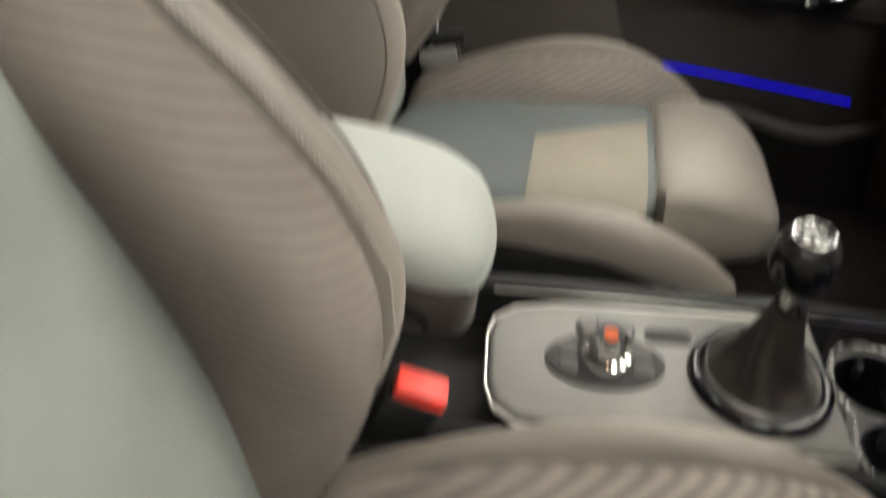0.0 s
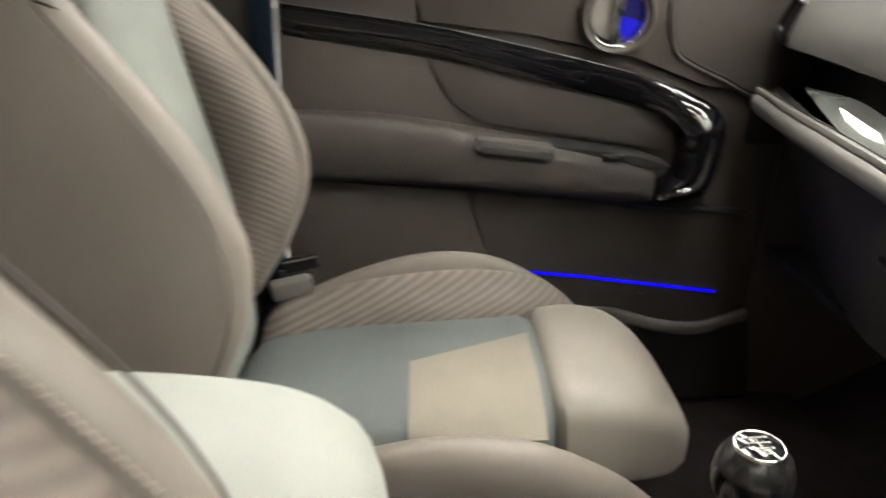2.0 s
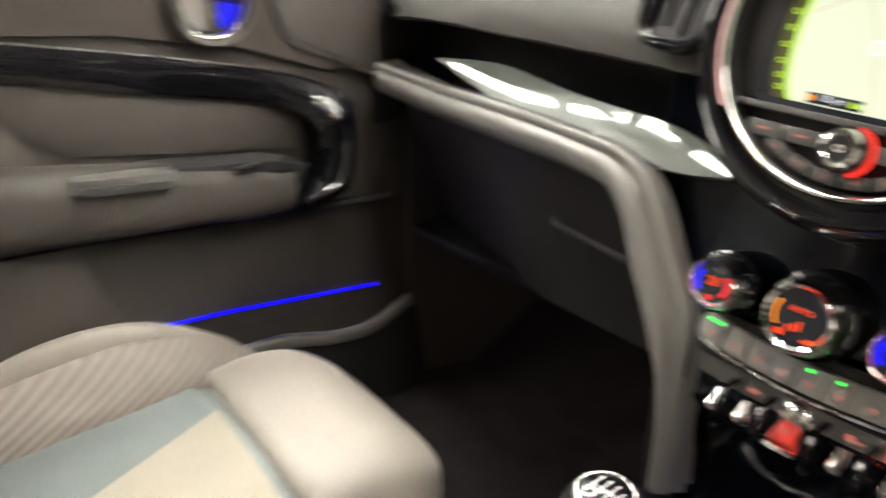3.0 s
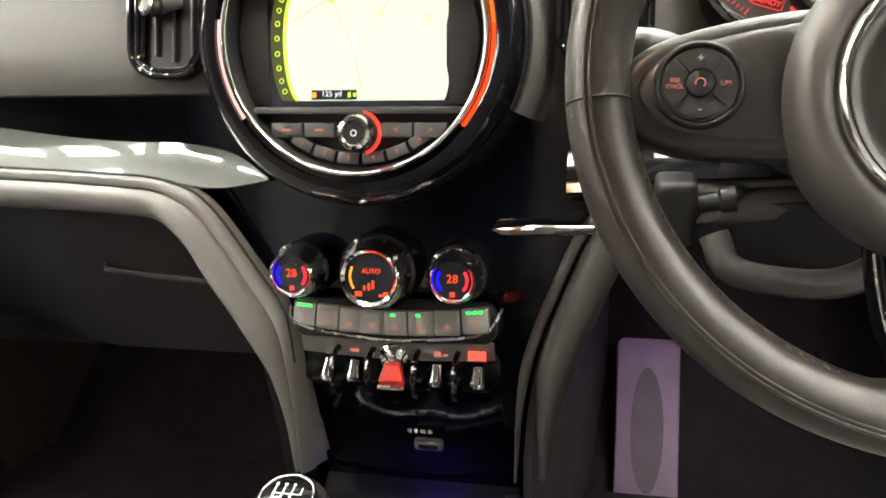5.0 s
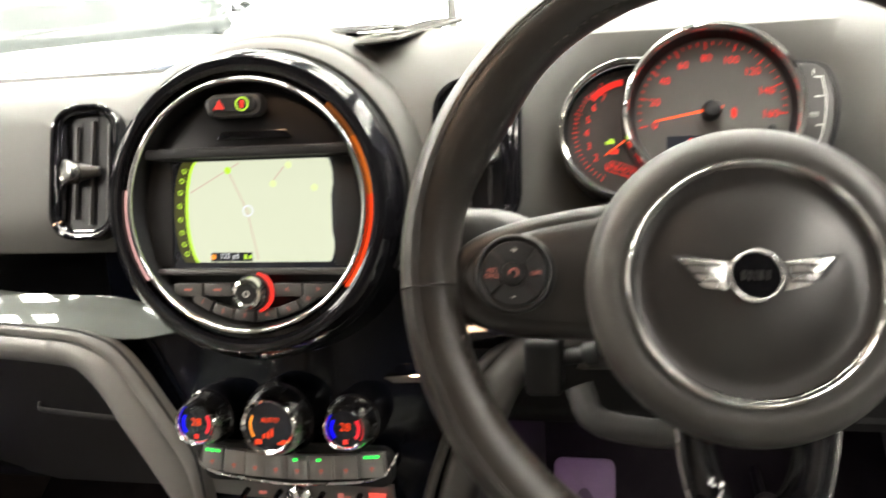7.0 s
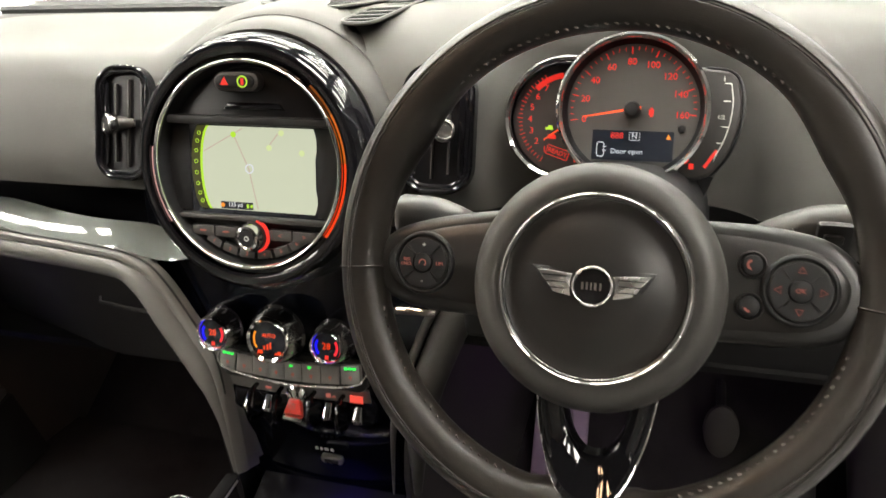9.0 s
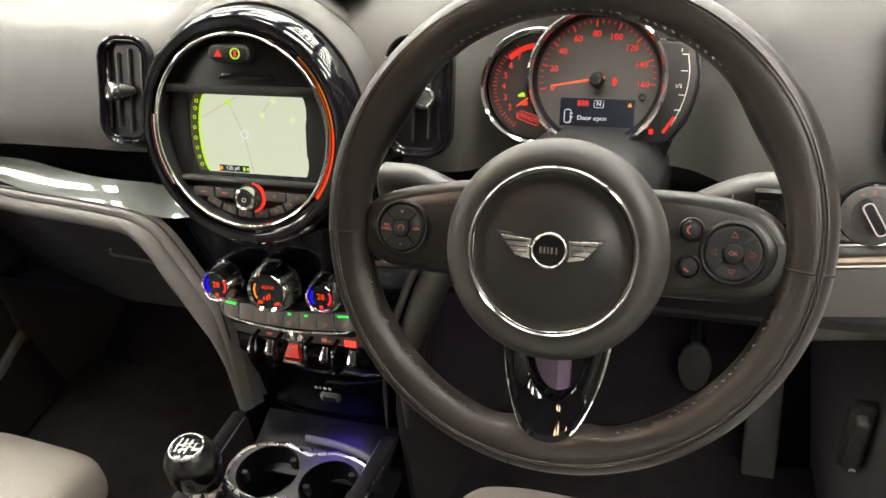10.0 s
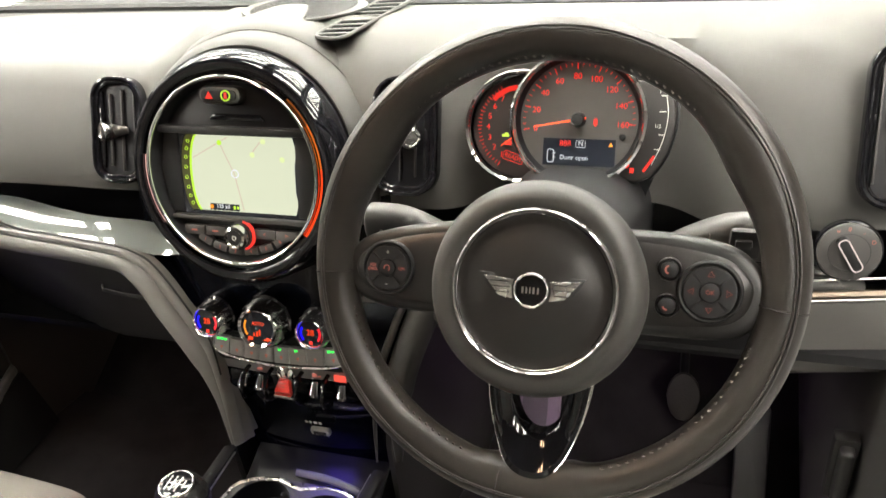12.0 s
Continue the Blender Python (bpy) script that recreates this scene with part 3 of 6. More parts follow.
for s in (-1, 1):
    # side of the console down into the footwell
    part("console_side", sheet([[(s * (np.interp(z, (0.14, 0.42, 0.5, 0.555, 0.615, 0.66), (0.118, 0.118, 0.124, 0.136, 0.158, 0.18)) + 0.07 * v), np.interp(z, (0.14, 0.42, 0.555, 0.66), (0.14, 0.14, 0.156, 0.178)) + 0.40 * v, z - 0.05 * v * (z - 0.14)) for z in np.linspace(0.14, 0.66, 12)] for v in np.linspace(0, 1, 8)], 0.008), GLOVE if s > 0 else DARK, dash)

# glovebox and knee panel
part("glovebox", sheet([[(x, 0.19 + max(0, -x - 0.40) * 0.28 + (0.69 - z) * 0.36 + 0.02 * math.sin((0.69 - z) * 9), z) for z in np.linspace(0.69, 0.43, 9)] for x in np.linspace(-0.68, -0.15, 12)], 0.012), GLOVE, dash, "dark grey glovebox lid")
part("glovebox_handle", tube(curve([(-0.344, 0.242, 0.574), (-0.341, 0.232, 0.567), (-0.328, 0.229, 0.566), (-0.27, 0.227, 0.562), (-0.21, 0.225, 0.559)], 16), 0.0034, 8, flat=0.5), GREY, dash, "slim dark glovebox handle")
part("under_panel", joined(box(0.52, 0.4, 0.012, at=(-0.42, 0.5, 0.425)), moved(box(0.56, 0.4, 0.012), pose(0.44, 0.385, 0.59, -7))), DARK, dash)
part("knee_panel", sheet([[(x, 0.172 + max(0, x - 0.5) * 0.2 + 0.10 * (0.688 - z) + 0.02 * max(0, (0.592 - z) / 0.019) ** 2, z) for z in np.linspace(0.688, 0.573, 14)] for x in np.linspace(0.578, 0.72, 8)], 0.008), RAIL, dash, "grey knee panel under the steering wheel")
# the knee panel's inner part, coloured dark for the shade behind the wheel
part("shaded_knee_panel", sheet([[(x, 0.178 + (0.688 - z) * (0.2 + 1.2 * (0.688 - z)), z) for z in np.linspace(0.688, 0.60, 8)] for x in np.linspace(0.16, 0.576, 14)], 0.012), DARK, dash, "knee panel darkened for shade behind the wheel")
for zz, rr, mm, nm in ((0.6905, 0.0011, SATIN, "thin silver edge line"), (0.6975, 0.0042, WARM_TRIM, "brown trim line"), (0.7165, 0.0011, SATIN, "thin silver edge line")):
    part("strip_line", tube([(x, 0.163 + max(0, x - 0.5) * 0.2, zz) for x in np.linspace(0.53, 0.71, 12)], rr, 6), mm, dash, nm)
part("side_cap", joined(*[box(0.02, 0.24, 0.34, 0.01, at=(s * 0.715, 0.36, 0.76)) for s in (-1, 1)]), DARK, dash)

# gloss black centre stack
rows = []
for z, y, w in ((0.775, 0.187, 0.18), (0.745, 0.181, 0.18), (0.70, 0.170, 0.178), (0.66, 0.156, 0.166), (0.62, 0.143, 0.150), (0.58, 0.135, 0.136), (0.54, 0.132, 0.126), (0.50, 0.135, 0.112), (0.46, 0.142, 0.108), (0.40, 0.155, 0.105), (0.33, 0.165, 0.103)):
    rows.append([(x * w, y + 0.014 + 0.006 * x * x, z) for x in np.linspace(-1, 1, 13)])
part("centre_stack", sheet(rows, 0.012), STACK, dash, "gloss black centre stack")
part("chrome_flash", moved(plate([(-0.034, 0.0), (-0.03, 0.005), (0.05, 0.0055), (0.05, -0.001), (-0.024, -0.0045)], 0.004, 0.001), facing(0.130, 0.143, 0.667, 45)), CHROME, dash)
# top loudspeaker grille and defroster slots
gr = thing("defroster_vent", "dark slotted air vent in the dash top", "air vent", pose(0.107, 0.325, 0.9405, -2, 0, 76))
part("backing", plate(rrect(0.165, 0.040, 0.014), 0.0016, 0.0005), mat("black_slot", (0.003, 0.003, 0.003), 0.95, spec=0.03), gr)
part("edge", tube([(x, y, 0.001) for x, y in rrect(0.167, 0.042, 0.015)], 0.0022, 6, loop=True), PAD, gr)
for k in range(10):
    part("slat", moved(box(0.0034, 0.037, 0.0014, 0.0004), pose(-0.070 + k * 0.0155, 0, 0.0018, 0, 0, 14)), PAD, gr)
sg = thing("dash_speaker_grille", "grey perforated loudspeaker grille in the dash top", "speaker grille", pose(0.015, 0.345, 0.9425, -3, 0, 0))
part("panel", plate([(0.072 * math.cos(a) * (1 + 0.12 * math.cos(2 * a)), 0.062 * math.sin(a)) for a in np.linspace(0, 2 * math.pi, 41)[:-1]], 0.0025, 0.001), PAD, sg)
part("grille_slot", joined(*[box(2 * 0.066 * math.sqrt(max(0.02, 1 - (yy / 0.057) ** 2)), 0.0012, 0.0008, at=(0, yy, 0.0027)) for yy in np.linspace(-0.052, 0.052, 30)]), GREY, sg)


def air_vent(x, y, z, lean, w, h, knob_side):
    v = thing("air_vent", "gloss black oblong dashboard air vent with upright slats and chrome knob", "air vent", facing(x, y, z, lean), "dashboard air vents")
    g = knob_side
    part("surround", hoop(rrect(w, h, w * 0.38, 8), rrect(w - 0.012, h - 0.012, w * 0.38 - 0.006, 8), 0.012, z=-0.002), GLOSS, v)
    part("rim", tube([(px, py, 0.010) for px, py in rrect(w - 0.005, h - 0.005, w * 0.38 - 0.0025, 8)], 0.0026, 8, loop=True), GLOSS, v, "gloss black rim")
    part("lip", tube([(px, py, 0.0075) for px, py in rrect(w - 0.015, h - 0.015, w * 0.36 - 0.0075, 8)], 0.0028, 8, loop=True), GLOSS, v)
    part("backing", plate(rrect(w - 0.008, h - 0.008, w * 0.34, 8), 0.004, z=-0.001), BLACK, v)
    part("side_cheek", plate([(g * 0.5 * w - g * 0.004, 0.33 * h), (g * 0.29 * w, 0.36 * h), (g * 0.27 * w, 0.0), (g * 0.29 * w, -0.36 * h), (g * 0.5 * w - g * 0.004, -0.33 * h)][::-int(g)], 0.004, 0.0012, z=0.0035), GLOSS, v, "gloss black cheek")
    for xx, hh in ((0.15, 0.68), (-0.08, 0.76), (-0.32, 0.7)):
        part("slat", box(0.0022, hh * h, 0.004, 0.0008, at=(g * xx * w, 0, 0.0055)), GREY, v)
    part("knob_stem", tube([(-g * 0.014, 0.001, 0.007), (-g * 0.004, 0.0, 0.012), (g * 0.008, -0.001, 0.015)], [0.0045, 0.0075, 0.0105], 16, flat=0.8), STALK, v)
    part("knob", lathe([(0, -0.006), (0.0105, -0.006), (0.0122, 0.0), (0.0112, 0.005), (0.0085, 0.0062), (0.0072, 0.0048), (0, 0.0052)], 28), KNOB_METAL, v, at=pose(g * 0.0085, -0.001, 0.018, 0, g * 28, 0))
    return v


air_vent(-0.1783, 0.197, 0.845, 24, 0.0705, 0.125, -1)
air_vent(0.183, 0.199, 0.850, 24, 0.0735, 0.125, 1)
air_vent(0.655, 0.215, 0.87, 25, 0.07, 0.15, 1)
air_vent(-0.652, 0.279, 0.812, 25, 0.07, 0.13, 1)

# ---- round centre instrument ----
ci = thing("centre_display", "round centre instrument with chrome ring, map screen and light ring", "car display", facing(-0.003, 0.138, 0.829, 18))
sec = [(0.1305, -0.036), (0.1335, -0.0335), (0.1375, -0.036), (0.1425, -0.043), (0.1465, -0.054), (0.148, -0.064), (0.1492, -0.068), (0.1525, -0.070), (0.158, -0.08), (0.166, -0.11), (0.178, -0.17)]
low_sec = [(0.126, -0.012), (0.1295, -0.014), (0.131, -0.03), (0.133, -0.06), (0.138, -0.1)]
for a0, a1, m in ((-25, 202, PAD), (202, 335, STACK)):
    part("collar", sheet([[(r * math.cos(radians(a)), r * math.sin(radians(a)), h) for r, h in (sec if m is PAD else low_sec)] for a in np.linspace(a0, a1, 60)], 0.003), m, ci, "soft grey collar" if m is PAD else "gloss black lower collar")
part("collar_seam", tube([(0.1487 * math.cos(radians(a)), 0.1487 * math.sin(radians(a)), -0.0655) for a in np.linspace(-5, 185, 60)], 0.0011, 5), SEAM, ci, "dark seam round the collar")
part("bezel", lathe([(0.110, -0.012), (0.110, 0.0015), (0.114, 0.0035), (0.1205, 0.0025), (0.1255, -0.003), (0.1285, -0.011), (0.1305, -0.024), (0.132, -0.042), (0.112, -0.042)], 96, closed=True), GLOSS, ci, "gloss black bezel")
part("chrome_ring", ring(0.1005, 0.1055, 0.0045, 0.0, 96, dome=1), CHROME, ci)
part("light_ring", ring(0.1058, 0.1098, 0.002, -0.0045, 96), GLOSS, ci)
for a0, a1, m in ((30, 48, glow("faint_amber_led", (1.0, 0.28, 0.04), 0.18)), (4, 30, glow("dim_amber_led", (1.0, 0.22, 0.02), 0.55)), (-38, 4, ORANGE_GLOW)):
    part("light_segment", arc_band(0.1062, 0.1096, a0, a1, 0.0006, z=-0.0025), m, ci, "lit amber arc")
part("light_segment", arc_band(0.1062, 0.1096, 172, 214, 0.0006, z=-0.0025), glow("pale_pink_led", (1.0, 0.55, 0.5), 0.8), ci, "pale pink lit arc")
part("cup_wall", lathe([(0.101, 0.002), (0.0985, -0.016), (0.0985, -0.02), (0.1015, -0.02)], 96, closed=True), DARK, ci)
part("face", disc(0.099, 0.003, z=-0.021), DARK, ci)
# upper gloss visor part
part("visor", plate([(0.0965 * math.cos(radians(a)), 0.0965 * math.sin(radians(a))) for a in range(24, 157, 6)], 0.006, 0.001, z=-0.018), BLACK, ci)
part("visor_bar", box(0.180, 0.0085, 0.016, 0.002, at=(0, 0.0445, -0.010)), DARK, ci)
part("visor_step", plate([(-0.028, 0.055), (0.040, 0.055), (0.034, 0.062), (-0.022, 0.062)], 0.003, 0.001, z=-0.012), GLOSS, ci)
part("screen_bezel", plate(rrect(0.178, 0.096, 0.004), 0.004, z=-0.018), DISPLAY, ci, at=pose(0, -0.004, 0))
for s in (-1, 1):
    part("side_field", plate([(s * 0.072, 0.039), (s * 0.0895, 0.039), (s * 0.0965, 0.0), (s * 0.0885, -0.050), (s * 0.072, -0.050)], 0.004, 0.0008, z=-0.0165), DARK, ci)
# map picture: a field with a curved left side, icon column, roads
left = [(-0.046 - 0.0125 * math.cos(radians(a)), -0.0045 + 0.0425 * math.sin(radians(a)) / math.sin(radians(75))) for a in range(75, -76, -10)]
right = [(0.0665 + 0.0075 * math.cos(radians(a)), -0.0045 + 0.0425 * math.sin(radians(a)) / math.sin(radians(75))) for a in range(-75, 76, 10)]
part("map", plate(left + right, 0.0003, z=-0.0138), MAP_GLOW, ci, "pale map picture")
part("icon_column", plate([(x - 0.012, y) for x, y in left] + [(x, y) for x, y in left[::-1]], 0.0002, z=-0.0138), glow("olive_display", (0.2, 0.2, 0.04), 0.25), ci, "dark olive icon column")
part("map_edge", plate([(x - 0.0016, y) for x, y in left] + [(x + 0.0012, y) for x, y in left[::-1]], 0.0003, z=-0.0136), LIME_GLOW, ci, "lime green arc")
part("map_tab", plate([(0.0725, 0.018), (0.0705, 0.008), (0.0705, -0.022), (0.0725, -0.032), (0.0745, -0.018), (0.0748, 0.004)], 0.0003, z=-0.0134), DISPLAY, ci)
for i in range(8):
    a = radians(54 - i * 15.5)
    part("map_icon", lathe([(0.0014, 0), (0.0022, 0), (0.0022, 0.0003), (0.0014, 0.0003)], 12, closed=True), LIME_GLOW, ci, at=pose(-0.0525 - 0.0125 * math.cos(a), -0.0045 + 0.043 * math.sin(a), -0.0134))
for (x0, y0), (x1, y1) in (((-0.055, 0.012), (-0.01, 0.036)), ((-0.02, 0.030), (-0.004, -0.004)), ((-0.004, -0.004), (0.005, -0.045)), ((0.018, 0.018), (0.03, 0.032))):
    d = Vector((x1 - x0, y1 - y0, 0))
    part("map_road", moved(box(d.length, 0.0011, 0.0002), pose((x0 + x1) / 2, (y0 + y1) / 2, -0.0133, 0, 0, math.degrees(math.atan2(d.y, d.x)))), ROAD_GLOW, ci)
for x, y in ((-0.020, 0.030), (0.02, 0.018), (0.034, 0.033), (0.056, 0.014)):
    part("map_flag", disc(0.003, 0.0003), LIME_GLOW if x < 0 else glow("map_mark", (0.75, 0.85, 0.4), 0.9), ci, at=pose(x, y, -0.0132))
part("position_mark", ring(0.0036, 0.005, 0.0003, seg=24), WHITE_GLOW, ci, at=pose(-0.003, -0.004, -0.0131))
part("scale_box", box(0.037, 0.0075, 0.0002, at=(-0.019, -0.0425, -0.0131)), DISPLAY, ci)
words("125 yd", 0.0062, WHITE_GLOW, ci, -0.021, -0.0418, -0.0128)
part("scale_dot", disc(0.0022, 0.0002), AMBER_GLOW, ci, at=pose(-0.0355, -0.0425, -0.0129))
bars([(0, 0, 2.6, 4), (4.4, 0, 2.6, 3)], LIME_GLOW, ci, pose(-0.0065, -0.0425, -0.0128), "signal_mark")
# hazard pill
pill = part("hazard_pill", plate(rrect(0.05, 0.019, 0.009), 0.012, 0.003, z=-0.012), GREY, ci)
part("pill_button", plate(rrect(0.042, 0.012, 0.0058), 0.002, 0.0008, z=0.0), DARK, pill)
pill.matrix_basis = pose(-0.007, 0.0825, 0)
part("hazard_triangle", plate([(-0.0045, -0.0035), (0.0045, -0.0035), (0, 0.0042)], 0.0004, z=0.002), RED_GLOW, pill, at=pose(-0.011, 0, 0))
part("lock_ring", ring(0.0044, 0.0058, 0.0004, 0.002, 28), LIME_GLOW, pill, at=pose(0.009, 0, 0))
part("lock_icon", box(0.003, 0.006, 0.0004, at=(0.009, 0, 0.0022)), RED_GLOW, pill)
# lower controls
part("silver_bar", box(0.166, 0.005, 0.010, 0.0015, at=(0, -0.0545, -0.010)), GREY, ci)
for x, w, bend in ((-0.057, 0.026, 3), (-0.030, 0.025, 1), (0.032, 0.026, -1), (0.059, 0.026, -3)):
    b = part("key", box(w, 0.011, 0.008, 0.0015), STALK, ci, at=pose(x, -0.0695, -0.011, 0, 0, 0))
    bars([(0, 0, 7, 1.8)], PINK_GLOW, b, pose(0, 0, 0.0042), "key_mark") if x < 0 else words("<" if x < 0.05 else ">", 0.007, PINK_GLOW, b, 0, 0, 0.0042, name="key_mark")
for i in range(6):
    a = -88 + (i - 2.5) * 12.5
    b = part("preset_key", moved(box(0.0175, 0.009, 0.008, 0.0012), pose(0, 0, 0, 0, 0, 0)), STALK, ci, at=pose(0.0915 * math.cos(radians(a)), 0.0915 * math.sin(radians(a)) + 0.0, -0.012, 0, 0, a + 90))
    words(str(i + 1), 0.0055, PINK_GLOW, b, 0, 0, 0.0042, name="key_number")
kn = part("volume_knob", lathe([(0.0145, -0.012), (0.0142, 0.004), (0.0125, 0.0085), (0.010, 0.0095), (0.0088, 0.008), (0, 0.0075)], 40), CHROME, ci, "chrome volume knob", at=pose(0.003, -0.0715, 0))
part("knob_grip", ring(0.0132, 0.0152, 0.009, -0.008, 40), DARK, kn)
part("knob_face", disc(0.0085, 0.0008, z=0.0075), DARK, kn)
part("power_mark", ring(0.0018, 0.0026, 0.0003, 0.0084, 18), WHITE_INK, kn)
part("knob_glow", arc_band(0.0155, 0.0175, -70, 75, 0.004, z=-0.008), RED_GLOW, kn)

# ---- climate controls ----
cl = thing("climate_controls", "three chrome climate knobs with lit displays over a key row", "climate controls", facing(0.0, 0.139, 0.637, 17))
ticks = [(-0.067, 0.0182), (0.001, 0.0242), (0.0695, 0.018)]
for i, (x, r) in enumerate(ticks):
    k = part("knob", lathe([(r * 1.25, -0.006), (r * 1.245, 0.012), (r * 1.21, 0.024), (r * 1.16, 0.031), (r * 1.08, 0.0355)], 48), BARREL, cl, "dark chrome knob barrel", at=pose(x, -0.006, 0))
    part("knob_ring", lathe([(r * 0.84, 0.032), (r * 1.08, 0.033), (r * 1.06, 0.038), (r * 0.97, 0.0405), (r * 0.86, 0.038)], 48, closed=True), CHROME, k)
    part("knob_base", lathe([(r * 1.42, -0.02), (r * 1.42, 0.009), (r * 1.37, 0.0145), (r * 1.2, 0.0155)], 48), GLOSS, k)
    for kk in range(10):
        part("barrel_notch", moved(box(0.0012, 0.0012, 0.009, 0.0003), pose(r * 1.225 * math.cos(radians(36 * kk)), r * 1.225 * math.sin(radians(36 * kk)), 0.022, 0, 0, 36 * kk)), BLACK, k)
    part("dark_display", disc(r * 0.86, 0.002, z=0.034), DISPLAY, k)
    if i == 1:
        words("AUTO", 0.0058, ORANGE_GLOW, k, 0.001, 0.005, 0.0365, name="lit_word")
        part("fan_arc", arc_band(r * 0.66, r * 0.74, 150, 215, 0.0004, z=0.0362), AMBER_GLOW, k)
        bars([(-5, -9, 2, 4), (-1, -8, 2, 6), (2.5, -6, 2, 7), (-10, -14, 6, 4), (13, -14, 4, 4), (9, -15, 3, 2)], ORANGE_GLOW, k, pose(0, 0, 0.0364), "lit_icon")
    else:
        words("28", 0.0098, ORANGE_GLOW, k, 0, 0.001, 0.0365, name="lit_number")
        part("blue_arc", arc_band(r * 0.6, r * 0.74, 145, 222, 0.0004, z=0.0362), BLUE_GLOW, k)
        part("red_arc", arc_band(r * 0.6, r * 0.74, -42, 35, 0.0004, z=0.0362), glow("crimson_glow", (1.0, 0.02, 0.035), 1.0), k)
        bars([(0, -11.5, 4, 4)], RED_GLOW, k, pose(0, 0, 0.0364), "lit_icon")
row = thing("climate_key_row", "curved row of backlit climate keys with silver edge", "control keys", facing(0.009, 0.124, 0.596, 22))
xs = [-0.077, -0.0557, -0.0352, -0.0152, 0.0052, 0.0275, 0.0505, 0.0745]
for i, x in enumerate(xs):
    yy = -0.0085 + 0.0055 * ((x / 0.08) ** 2)
    key = part("key", box(0.0202 if x < 0.01 else 0.0225, 0.0215, 0.012, 0.0012), KEY, row, at=pose(x, yy, 0, 0, 0, x * 60))
    bars([(0, -2.5, 3.4, 2.6), (0, -5.0, 1.8, 0.9)], PINK_GLOW, key, pose(0, 0, 0.0062), "key_mark")
    if i in (0, 7):
        bars([(-5, 7.4, 3.6, 2.2), (0, 7.4, 3.6, 2.2), (5, 7.4, 3.6, 2.2)], GREEN_GLOW, key, pose(0, 0, 0.0062), "lit_bar")
    if i in (4, 5):
        bars([(-2, 7, 4.0, 2.2)], GREEN_GLOW, key, pose(0, 0, 0.0062), "lit_bar")
part("edge", tube(curve([(-0.091, 0.003, 0.004), (-0.089, -0.009, 0.005), (-0.068, -0.0175, 0.005), (-0.03, -0.022, 0.005), (0.0, -0.0235, 0.005), (0.0585, -0.0195, 0.005), (0.083, -0.0135, 0.005), (0.092, -0.003, 0.004), (0.0975, 0.008, 0.004)], 40), 0.0012, 6), BRUSHED, row, "thin silver edge")
part("panel", moved(plate(rrect(0.182, 0.036, 0.012), 0.008, 0.002, z=-0.009), pose(0.001, -0.007, 0)), DARK, row)

tg = thing("toggle_switches", "row of chrome toggle switches with a red start lever", "switches", facing(0.009, 0.126, 0.537, 12))
part("panel", plate(rrect(0.19, 0.046, 0.02), 0.007, 0.003, z=-0.0085), STACK, tg)
part("upper_band", sheet([[(x, 0.008 + v + 0.004 * (x / 0.09) ** 2, -0.002 + 0.3 * v) for v in np.linspace(0, 0.018, 4)] for x in np.linspace(-0.088, 0.088, 15)], 0.002), SOFT, tg, "grey curved band over the switches")
for i, x in enumerate((-0.064, -0.0395, -0.002, 0.0365, 0.0735)):
    big = i == 2
    w = 0.011 if not big else 0.021
    lever = part("toggle", moved(lathe([(0, 0), (w * 0.45, 0.0), (w * 0.5, 0.006), (w * 0.58, 0.012), (w * 0.64, 0.016), (w * 0.45, 0.0195), (0, 0.0205)], 20), pose(0, 0, 0, 58, 0, 0)) if not big else moved(plate([(-0.007, 0.002), (0.007, 0.002), (0.0115, -0.015), (-0.0115, -0.015)], 0.008, 0.003), pose(0, 0, 0.006, -28, 0, 0)), RED_PLASTIC if big else CHROME, tg, "red start stop lever" if big else "", at=pose(x, 0.004, 0.0))
    if big:
        part("lever_tip", moved(box(0.025, 0.005, 0.008, 0.002), pose(0, -0.0155, 0.0165)), CHROME, lever)
        part("lever_root", moved(lathe([(0.014, 0), (0.013, 0.006), (0.008, 0.01), (0, 0.011)], 20), pose(0, 0.008, 0.0)), CHROME, lever)
        words("START\nSTOP", 0.0038, PINK_GLOW, lever, 0, -0.0145, 0.0245, name="lever_lettering").matrix_basis = pose(0, 0.0, 0.0175, -28, 0, 0)
for x in (-0.0535, -0.021, 0.0205, 0.056):
    part("guard", tube(curve([(x, 0.018, 0), (x, 0.014, 0.018), (x, -0.002, 0.026), (x, -0.018, 0.02), (x, -0.024, 0.0)], 12), 0.0028, 8), GLOSS, tg, "black guard loop")
part("lit_icon", box(0.016, 0.009, 0.0006, at=(0.0735, 0.0175, 0.0065)), glow("lit_red_square", (1.0, 0.1, 0.065), 0.9), tg)
for cell in ((-38, 16, 8, 3), (38, 16.5, 6, 5), (45, 15.5, 4, 2)):
    bars([cell], PINK_GLOW, tg, pose(0, 0, 0.0045), "lit_icon")

us = thing("usb_socket", "small chrome-edged socket in the gloss black stack", "socket", facing(0.02, 0.138, 0.455, -10))
part("socket", plate(rrect(0.028, 0.012, 0.004), 0.006, 0.001), SATIN, us, at=pose(0.008, -0.015, 0))
part("slot", box(0.018, 0.005, 0.002, at=(0.008, -0.015, 0.0065)), DARK, us)
bars([(-9, 2, 4, 5), (-3, 2, 3, 5), (4, 2, 5, 5), (11, 2, 4, 5)], WHITE_INK, us, pose(0, 0, 0.002), "socket_mark")

# ---- light switch ----
ls = thing("light_switch", "round black headlight switch with a white glowing edge on its turning bar", "light switch", facing(0.6175, 0.158, 0.7715, 15))
part("plate", disc(0.0295, 0.007, 0.002), GLOSS, ls)
part("dial", disc(0.0275, 0.010, 0.002), STALK, ls)
